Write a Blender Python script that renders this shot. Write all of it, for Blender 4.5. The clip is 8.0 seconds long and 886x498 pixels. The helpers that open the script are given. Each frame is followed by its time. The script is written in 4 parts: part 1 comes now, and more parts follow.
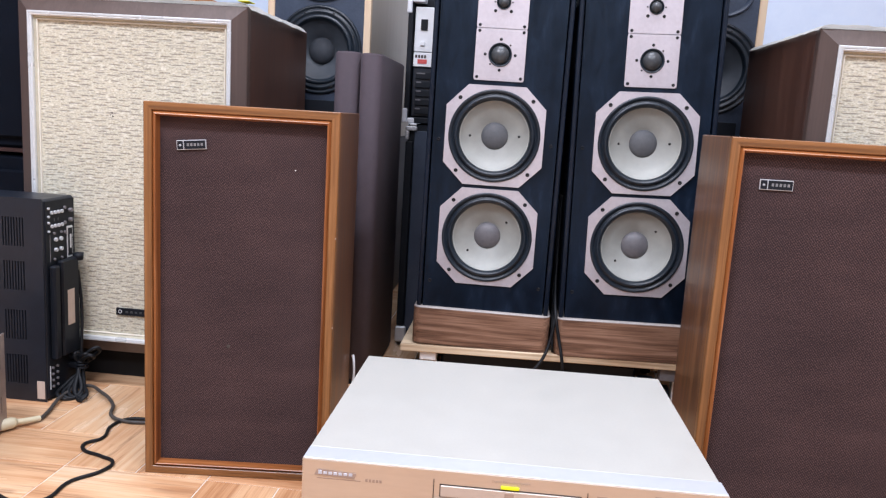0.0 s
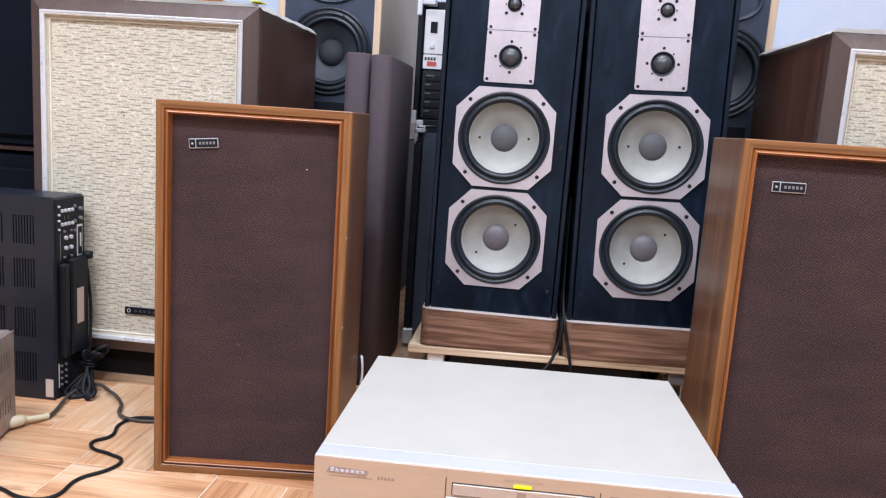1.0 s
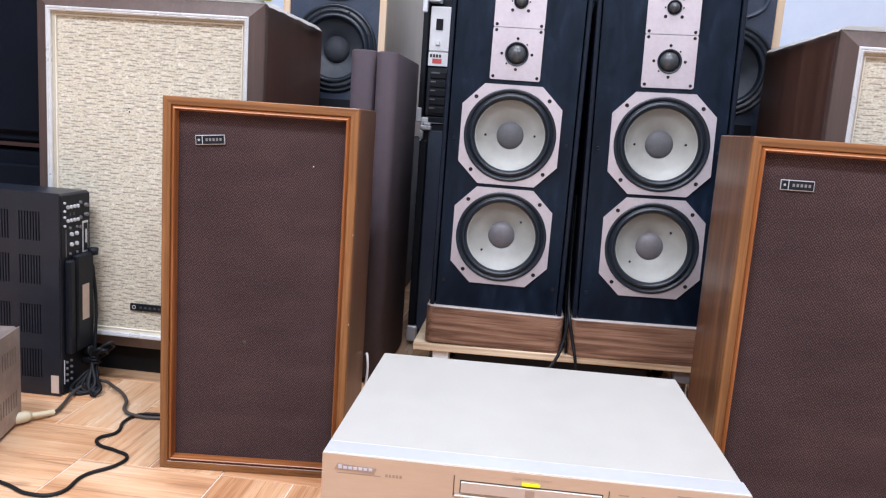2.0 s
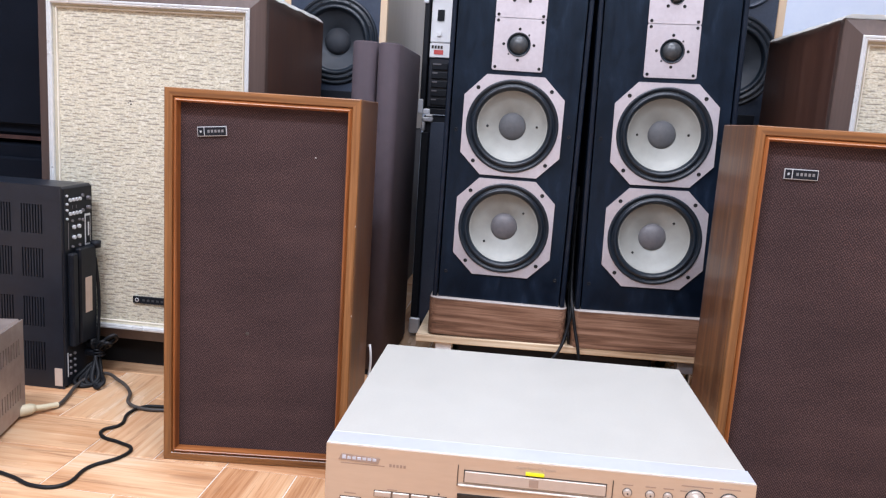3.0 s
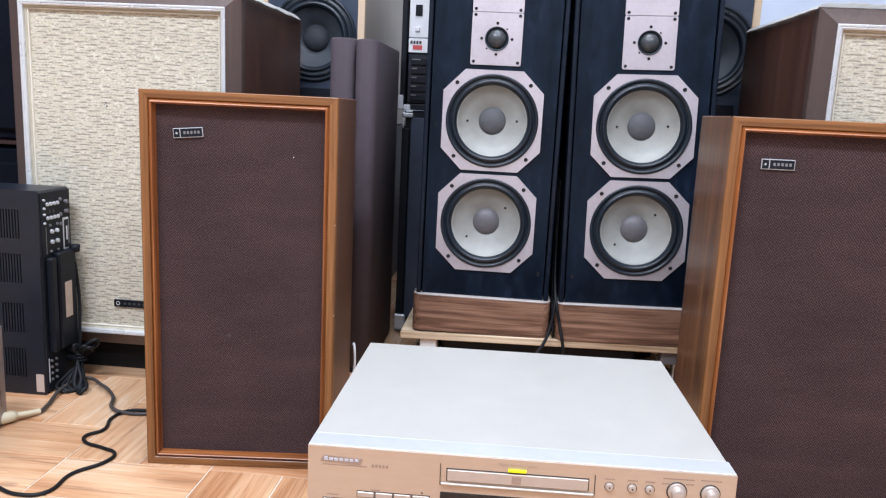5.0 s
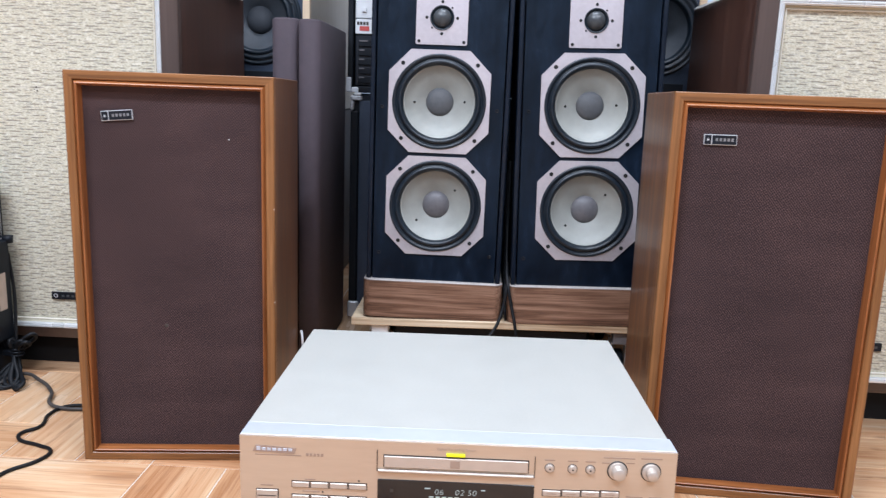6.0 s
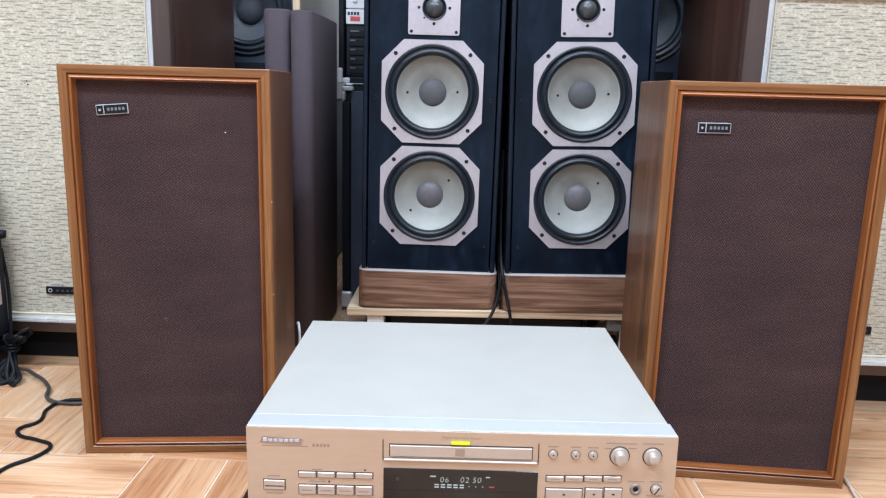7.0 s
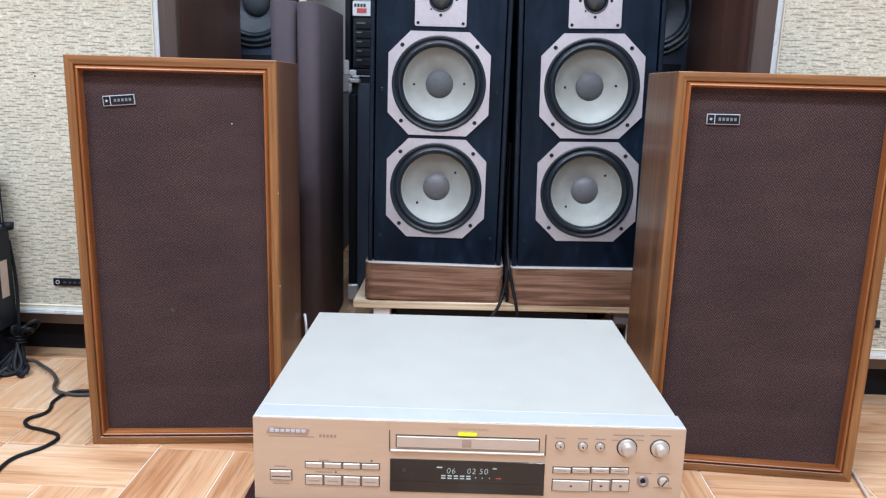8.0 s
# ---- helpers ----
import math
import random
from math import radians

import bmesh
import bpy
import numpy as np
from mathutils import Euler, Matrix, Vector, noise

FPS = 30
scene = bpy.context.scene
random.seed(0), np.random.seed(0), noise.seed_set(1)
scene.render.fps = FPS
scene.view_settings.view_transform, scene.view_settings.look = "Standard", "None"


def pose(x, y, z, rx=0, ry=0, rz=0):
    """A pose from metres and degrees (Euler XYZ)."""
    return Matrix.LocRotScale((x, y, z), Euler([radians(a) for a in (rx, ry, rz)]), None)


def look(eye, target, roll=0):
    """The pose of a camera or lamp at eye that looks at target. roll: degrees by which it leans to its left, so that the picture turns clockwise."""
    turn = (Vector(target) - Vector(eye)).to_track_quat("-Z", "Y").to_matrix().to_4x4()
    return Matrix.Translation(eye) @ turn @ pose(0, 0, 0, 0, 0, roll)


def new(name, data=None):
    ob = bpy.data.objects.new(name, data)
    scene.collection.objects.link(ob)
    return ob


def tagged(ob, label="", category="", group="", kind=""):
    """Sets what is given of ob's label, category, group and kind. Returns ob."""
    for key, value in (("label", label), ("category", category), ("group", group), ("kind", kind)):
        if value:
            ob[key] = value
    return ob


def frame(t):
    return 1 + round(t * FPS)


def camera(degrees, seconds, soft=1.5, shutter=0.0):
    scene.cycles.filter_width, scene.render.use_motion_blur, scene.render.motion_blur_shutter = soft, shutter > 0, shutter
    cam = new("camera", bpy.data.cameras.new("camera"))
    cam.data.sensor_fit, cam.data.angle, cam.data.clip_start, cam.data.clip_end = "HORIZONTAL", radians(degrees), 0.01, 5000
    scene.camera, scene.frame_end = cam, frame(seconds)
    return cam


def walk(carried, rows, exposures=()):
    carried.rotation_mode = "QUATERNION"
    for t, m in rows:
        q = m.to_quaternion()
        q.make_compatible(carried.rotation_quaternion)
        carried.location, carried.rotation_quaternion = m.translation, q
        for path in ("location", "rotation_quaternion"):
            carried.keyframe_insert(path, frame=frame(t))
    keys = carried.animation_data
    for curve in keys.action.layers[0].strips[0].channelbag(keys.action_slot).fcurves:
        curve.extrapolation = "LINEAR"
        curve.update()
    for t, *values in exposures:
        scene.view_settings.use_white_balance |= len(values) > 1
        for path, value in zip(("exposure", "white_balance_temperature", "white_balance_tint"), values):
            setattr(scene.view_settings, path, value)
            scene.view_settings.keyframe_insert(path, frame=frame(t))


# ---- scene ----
cam = camera(60.2, 8.0, soft=1.25, shutter=0.5)
PATH = [
    (0, (-0.018, -0.712, 0.564), (-0.197, 1.251, 0.227), 3.5),
    (0.5, (-0.03, -0.716, 0.56), (-0.214, 1.248, 0.231), 3.7),
    (1, (-0.028, -0.714, 0.556), (-0.217, 1.25, 0.232), 3.9),
    (1.5, (-0.032, -0.713, 0.555), (-0.224, 1.25, 0.229), 4.1),
    (3, (-0.036, -0.712, 0.551), (-0.233, 1.248, 0.203), 3.8),
    (3.5, (-0.031, -0.707, 0.548), (-0.218, 1.252, 0.19), 3.5),
    (4, (-0.023, -0.708, 0.557), (-0.207, 1.251, 0.198), 3.1),
    (5.5, (-0.028, -0.707, 0.553), (-0.16, 1.254, 0.181), 2.3),
    (6, (0.004, -0.684, 0.545), (-0.069, 1.276, 0.155), 2.1),
    (6.5, (0.012, -0.68, 0.546), (-0.04, 1.278, 0.14), 1.7),
    (7, (-0.011, -0.691, 0.548), (-0.049, 1.265, 0.13), 1.6),
    (7.5, (-0.013, -0.689, 0.544), (-0.054, 1.265, 0.118), 1.6),
    (8, (-0.012, -0.689, 0.544), (-0.065, 1.263, 0.111), 1.6),
]
walk(cam, [(t, look(eye, target, roll)) for t, eye, target, roll in PATH],
     exposures=[(0, 0.04, 6500, 11), (3, 0.04, 6470, 10.5), (4.2, 0.04, 6370, 9), (5.5, 0.02, 6220, 6.5), (6.5, 0.01, 6090, 3.5), (8, 0.0, 6060, 2.5)])

# ---- light ----
world = bpy.data.worlds.new("world")
world.use_nodes = True
world.node_tree.nodes["Background"].inputs[0].default_value = (0.8, 0.9, 1.0, 1)
world.node_tree.nodes["Background"].inputs[1].default_value = 0.05
scene.world = world
scene.view_settings.exposure = 0.0


def ceiling_lamp(x, y, sx, sy, watts, colour=(0.945, 1.0, 1.17)):
    lamp = bpy.data.lights.new("ceiling_lamp", "AREA")
    lamp.shape, lamp.size, lamp.size_y, lamp.energy, lamp.color = "RECTANGLE", sx, sy, watts, colour
    ob = new("ceiling_lamp", lamp)
    ob.matrix_world = pose(x, y, 2.62)
    return ob


ceiling_lamp(-1.05, -1.10, 1.2, 0.3, 74)
ceiling_lamp(0.95, -1.15, 1.2, 0.3, 47)
ceiling_lamp(0.0, 0.40, 1.2, 0.25, 32)
ceiling_lamp(0.0, -2.3, 1.2, 0.3, 46)


# ---- materials ----
class Graph:
    """A small helper round a node material."""

    def __init__(self, name, rough=0.5, metal=0.0, coat=0.0):
        self.m = bpy.data.materials.new(name)
        self.m.use_nodes = True
        self.t = self.m.node_tree
        self.b = self.t.nodes["Principled BSDF"]
        self.b.inputs["Roughness"].default_value = rough
        self.b.inputs["Metallic"].default_value = metal
        self.b.inputs["Coat Weight"].default_value = coat
        self.b.inputs["Coat Roughness"].default_value = 0.2

    def node(self, kind, **sets):
        n = self.t.nodes.new(kind)
        for key, value in sets.items():
            n.inputs[key.replace("_", " ")].default_value = value
        return n

    def link(self, a, b):
        self.t.links.new(a, b)

    def coords(self, scale, spread=0.0):
        """Object coordinates, scaled; spread shifts them from piece to piece."""
        c = self.node("ShaderNodeTexCoord").outputs["Object"]
        if spread:
            info = self.node("ShaderNodeObjectInfo").outputs["Random"]
            mul = self.node("ShaderNodeMath")
            mul.operation = "MULTIPLY"
            mul.inputs[1].default_value = spread
            self.link(info, mul.inputs[0])
            add = self.node("ShaderNodeVectorMath")
            add.operation = "ADD"
            self.link(c, add.inputs[0])
            self.link(mul.outputs[0], add.inputs[1])
            c = add.outputs[0]
        mp = self.node("ShaderNodeMapping")
        mp.inputs["Scale"].default_value = scale
        self.link(c, mp.inputs["Vector"])
        return mp.outputs[0]

    def noise(self, vec, scale=1.0, detail=4.0, rough=0.6, distort=0.0):
        n = self.node("ShaderNodeTexNoise", Scale=scale, Detail=detail, Roughness=rough, Distortion=distort)
        self.link(vec, n.inputs["Vector"])
        return n.outputs["Fac"]

    def wave(self, vec, scale, distort, detail=2.0, direction="X", dscale=1.0):
        n = self.node("ShaderNodeTexWave", Scale=scale, Distortion=distort, Detail=detail)
        n.inputs["Detail Scale"].default_value = dscale
        n.bands_direction = direction
        self.link(vec, n.inputs["Vector"])
        return n.outputs["Fac"]

    def ramp(self, fac, stops):
        n = self.node("ShaderNodeValToRGB")
        while len(n.color_ramp.elements) < len(stops):
            n.color_ramp.elements.new(0.5)
        for e, (p, c) in zip(n.color_ramp.elements, stops):
            e.position, e.color = p, (*c, 1)
        self.link(fac, n.inputs[0])
        return n.outputs[0]

    def math(self, op, a, b):
        n = self.node("ShaderNodeMath")
        n.operation = op
        for k, v in enumerate((a, b)):
            if isinstance(v, (int, float)):
                n.inputs[k].default_value = v
            else:
                self.link(v, n.inputs[k])
        return n.outputs[0]

    def mix(self, fac, a, b, blend="MIX"):
        n = self.node("ShaderNodeMix")
        n.data_type, n.blend_type = "RGBA", blend
        for socket, v in ((n.inputs[0], fac), (n.inputs[6], a), (n.inputs[7], b)):
            if isinstance(v, (int, float)):
                socket.default_value = v
            elif isinstance(v, tuple):
                socket.default_value = (*v, 1)
            else:
                self.link(v, socket)
        return n.outputs[2]

    def bump(self, height, strength=0.2, distance=0.001):
        n = self.node("ShaderNodeBump", Strength=strength, Distance=distance)
        self.link(height, n.inputs["Height"])
        self.link(n.outputs[0], self.b.inputs["Normal"])

    def colour(self, c):
        if isinstance(c, tuple):
            self.b.inputs["Base Color"].default_value = (*c, 1)
        else:
            self.link(c, self.b.inputs["Base Color"])
        return self

    def rough(self, fac, lo, hi):
        n = self.node("ShaderNodeMapRange")
        n.inputs["To Min"].default_value, n.inputs["To Max"].default_value = lo, hi
        self.link(fac, n.inputs["Value"])
        self.link(n.outputs[0], self.b.inputs["Roughness"])


def plain(name, a, b, rough=0.5, metal=0.0, grain=60.0, bump=0.1, coat=0.0, stretch=(1, 1, 1), spec=0.5):
    """A surface of two near tones, with fine relief and a larger drift in tone."""
    g = Graph(name, rough, metal, coat)
    g.b.inputs["Specular IOR Level"].default_value = spec
    v = g.coords(stretch)
    fine = g.noise(v, grain, 5)
    large = g.noise(v, grain / 14, 3)
    both = g.math("ADD", g.math("MULTIPLY", fine, 0.45), g.math("MULTIPLY", large, 0.55))
    g.colour(g.ramp(both, [(0.35, a), (0.65, b)]))
    if bump:
        g.bump(fine, bump, 0.0006)
    g.rough(large, rough * 0.8, min(1.0, rough * 1.2))
    return g.m


def wood(name, tones, axis, grain=1.0, rough=0.42, spread=0.0, coat=0.15, contrast=1.0):
    """Wood with its grain along the given axis of the piece."""
    g = Graph(name, rough, 0.0, coat)
    s = [55 * grain, 55 * grain, 55 * grain]
    s[axis] = 2.2 * grain
    v = g.coords(s, spread)
    f1 = g.noise(v, 1.0, 6, 0.65, 0.6)
    s2 = [260 * grain] * 3
    s2[axis] = 7 * grain
    f2 = g.noise(g.coords(s2, spread), 1.0, 3, 0.6)
    s3 = [9 * grain] * 3
    s3[axis] = 1.1 * grain
    f3 = g.noise(g.coords(s3, spread), 1.0, 2, 0.5)
    t = g.math("ADD", g.math("MULTIPLY", f1, 0.5), g.math("ADD", g.math("MULTIPLY", f2, 0.22), g.math("MULTIPLY", f3, 0.28)))
    w = 0.16 / contrast
    if spread:
        each = g.node("ShaderNodeObjectInfo").outputs["Random"]
        t = g.math("ADD", t, g.math("MULTIPLY", g.math("SUBTRACT", each, 0.5), 0.12))
    g.colour(g.ramp(t, [(0.5 - w, tones[0]), (0.5, tones[1]), (0.5 + w, tones[2])]))
    g.bump(f2, 0.12, 0.0004)
    g.rough(f1, rough * 0.8, rough * 1.25)
    return g.m


def weave(name, dark, mid, light, pitch):
    """Twill cloth: small diagonal threads, with worn and faded patches."""
    g = Graph(name, 0.92)
    v = g.coords((1, 1, 1))
    k = 0.3142 / pitch
    waves = []
    for turn, size in ((38, 1.0), (-52, 0.8)):
        rot = g.node("ShaderNodeMapping")
        rot.inputs["Rotation"].default_value = (0, radians(turn), 0)
        g.link(v, rot.inputs["Vector"])
        waves.append(g.wave(rot.outputs[0], k * size, 0.9, 1, "X", 1.5))
    thread = g.noise(g.coords((560, 560, 560)), 1.0, 3, 0.75)
    big = g.noise(g.coords((5, 5, 16)), 1.0, 4, 0.65)
    t = g.math("ADD", g.math("MULTIPLY", waves[0], 0.15), g.math("ADD", g.math("MULTIPLY", waves[1], 0.08), g.math("MULTIPLY", thread, 0.80)))
    t = g.math("ADD", t, g.math("MULTIPLY", big, 0.20))
    g.colour(g.ramp(t, [(0.38, dark), (0.60, mid), (0.80, light)]))
    g.bump(t, 0.6, 0.0008)
    return g.m


def smudged(name):
    """Satin blue-black paint with cloudy wipe marks, dust and small nicks."""
    g = Graph(name, 0.3)
    g.b.inputs["Specular IOR Level"].default_value = 0.32
    g.b.inputs["Specular Tint"].default_value = (0.72, 0.88, 1.0, 1)
    v = g.coords((1, 1, 1))
    cloud = g.noise(g.coords((1.7, 1.7, 0.55)), 16.0, 6, 0.7, 0.5)
    dust = g.noise(v, 420.0, 3, 0.7)
    nick = g.noise(v, 90.0, 2, 0.5)
    base = g.ramp(cloud, [(0.40, (0.0020, 0.0046, 0.0108)), (0.58, (0.0046, 0.0098, 0.0215)), (0.74, (0.014, 0.025, 0.047))])
    base = g.mix(g.math("MULTIPLY", g.ramp(dust, [(0.66, (0, 0, 0)), (0.76, (1, 1, 1))]), 0.35), base, (0.06, 0.07, 0.085))
    base = g.mix(g.ramp(nick, [(0.80, (0, 0, 0)), (0.83, (1, 1, 1))]), base, (0.12, 0.13, 0.15))
    g.colour(base)
    g.rough(cloud, 0.22, 0.50)
    g.bump(g.noise(v, 30.0, 3), 0.05, 0.001)
    return g.m


def tweed(name):
    """Cream grille cloth: staggered rows of dark slubs in a pale weave, with tan and grey flecks."""
    g = Graph(name, 0.9)
    sep = g.node("ShaderNodeSeparateXYZ")
    g.link(g.coords((1, 1, 1)), sep.inputs[0])
    sway = g.noise(g.coords((26, 26, 10)), 1.0, 2)

    def rows(pitch, power, lift):
        """Row number and a soft profile across each row."""
        z = g.math("ADD", g.math("DIVIDE", sep.outputs["Z"], pitch), g.math("MULTIPLY", sway, lift))
        inside = g.math("FRACT", z, 0)
        soft = g.math("MULTIPLY", g.math("MULTIPLY", inside, g.math("SUBTRACT", 1.0, inside)), 4.0)
        return g.math("FLOOR", z, 0), g.math("POWER", soft, power)

    def fleck(row, length, cut, seed):
        vec = g.node("ShaderNodeCombineXYZ")
        g.link(g.math("DIVIDE", sep.outputs["X"], length), vec.inputs[0])
        g.link(g.math("MULTIPLY", row, 7.31), vec.inputs[1])
        vec.inputs[2].default_value = seed
        n = g.noise(vec.outputs[0], 1.0, 2, 0.6)
        return g.ramp(n, [(cut, (0, 0, 0)), (cut + 0.09, (1, 1, 1))])

    def slubs(pitch, period, seed):
        """Dashes that repeat along a row and shift by half from one row to the next."""
        row, soft = rows(pitch, 4.0, 1.0)
        half = g.math("MULTIPLY", g.math("FLOORED_MODULO", row, 2.0), 0.5)
        vec = g.node("ShaderNodeCombineXYZ")
        g.link(g.math("MULTIPLY", row, 3.7), vec.inputs[0])
        vec.inputs[1].default_value = seed
        shift = g.math("MULTIPLY", g.noise(vec.outputs[0], 1.0, 1), 0.62)
        u = g.math("FRACT", g.math("ADD", g.math("ADD", g.math("DIVIDE", sep.outputs["X"], period), half), shift), 0)
        mid = g.math("ABSOLUTE", g.math("SUBTRACT", u, 0.5), 0)
        dash = g.ramp(mid, [(0.19, (1, 1, 1)), (0.34, (0, 0, 0))])
        return g.math("MULTIPLY", g.math("MULTIPLY", dash, soft), fleck(row, 0.020, 0.41, seed))

    fine = g.noise(g.coords((210, 210, 520)), 1.0, 2, 0.7)
    knots = g.noise(g.coords((120, 120, 150)), 1.0, 2, 0.6)
    base = g.ramp(fine, [(0.32, (0.42, 0.375, 0.265)), (0.47, (0.585, 0.545, 0.42)), (0.62, (0.69, 0.665, 0.555))])
    base = g.mix(g.ramp(knots, [(0.55, (0, 0, 0)), (0.72, (1, 1, 1))]), base, (0.74, 0.71, 0.60))
    small_row, small_soft = rows(0.0031, 2.0, 1.1)
    tan = g.math("MULTIPLY", fleck(small_row, 0.012, 0.53, 5.0), small_soft)
    grey = g.math("MULTIPLY", fleck(small_row, 0.016, 0.52, 9.0), small_soft)
    dark = slubs(0.0050, 0.0500, 1.0)
    base = g.mix(g.math("MULTIPLY", tan, 0.34), base, (0.50, 0.39, 0.24))
    base = g.mix(g.math("MULTIPLY", grey, 0.55), base, (0.30, 0.27, 0.24))
    base = g.mix(g.math("MULTIPLY", dark, 0.68), base, (0.14, 0.12, 0.10))
    g.colour(base)
    g.bump(g.math("SUBTRACT", fine, dark), 0.35, 0.0008)
    return g.m


def floor_tile(name):
    """Printed wood-look tile: pale peach with broad soft figure and a few dark streaks, each piece its own tone."""
    g = Graph(name, 0.24)
    each = g.node("ShaderNodeObjectInfo").outputs["Random"]
    broad = g.noise(g.coords((2.4, 16, 16), 37.0), 1.0, 3, 0.55, 0.5)
    grain = g.noise(g.coords((3.0, 85, 85), 37.0), 1.0, 4, 0.6, 0.4)
    pores = g.noise(g.coords((14, 420, 420), 37.0), 1.0, 2, 0.6)
    t = g.math("ADD", g.math("MULTIPLY", broad, 0.55), g.math("ADD", g.math("MULTIPLY", grain, 0.33), g.math("MULTIPLY", pores, 0.12)))
    t = g.math("ADD", t, g.math("MULTIPLY", g.math("SUBTRACT", each, 0.5), 0.09))
    base = g.ramp(t, [(0.36, (0.40, 0.180, 0.080)), (0.46, (0.58, 0.320, 0.168)), (0.56, (0.68, 0.430, 0.250)), (0.68, (0.745, 0.555, 0.385))])
    streak = g.noise(g.coords((2.2, 46, 46), 53.0), 1.0, 5, 0.68, 1.6)
    base = g.mix(g.math("MULTIPLY", g.ramp(streak, [(0.56, (0, 0, 0)), (0.68, (1, 1, 1))]), 0.60), base, (0.24, 0.105, 0.055))
    hair = g.noise(g.coords((5.0, 190, 190), 91.0), 1.0, 3, 0.6, 0.8)
    base = g.mix(g.math("MULTIPLY", g.ramp(hair, [(0.60, (0, 0, 0)), (0.70, (1, 1, 1))]), 0.42), base, (0.27, 0.135, 0.075))
    knot = g.noise(g.coords((11, 24, 24), 71.0), 1.0, 1, 0.5)
    base = g.mix(g.math("MULTIPLY", g.ramp(knot, [(0.67, (0, 0, 0)), (0.77, (1, 1, 1))]), 0.55), base, (0.25, 0.13, 0.075))
    g.colour(base)
    g.bump(grain, 0.06, 0.0004)
    g.rough(broad, 0.18, 0.32)
    return g.m


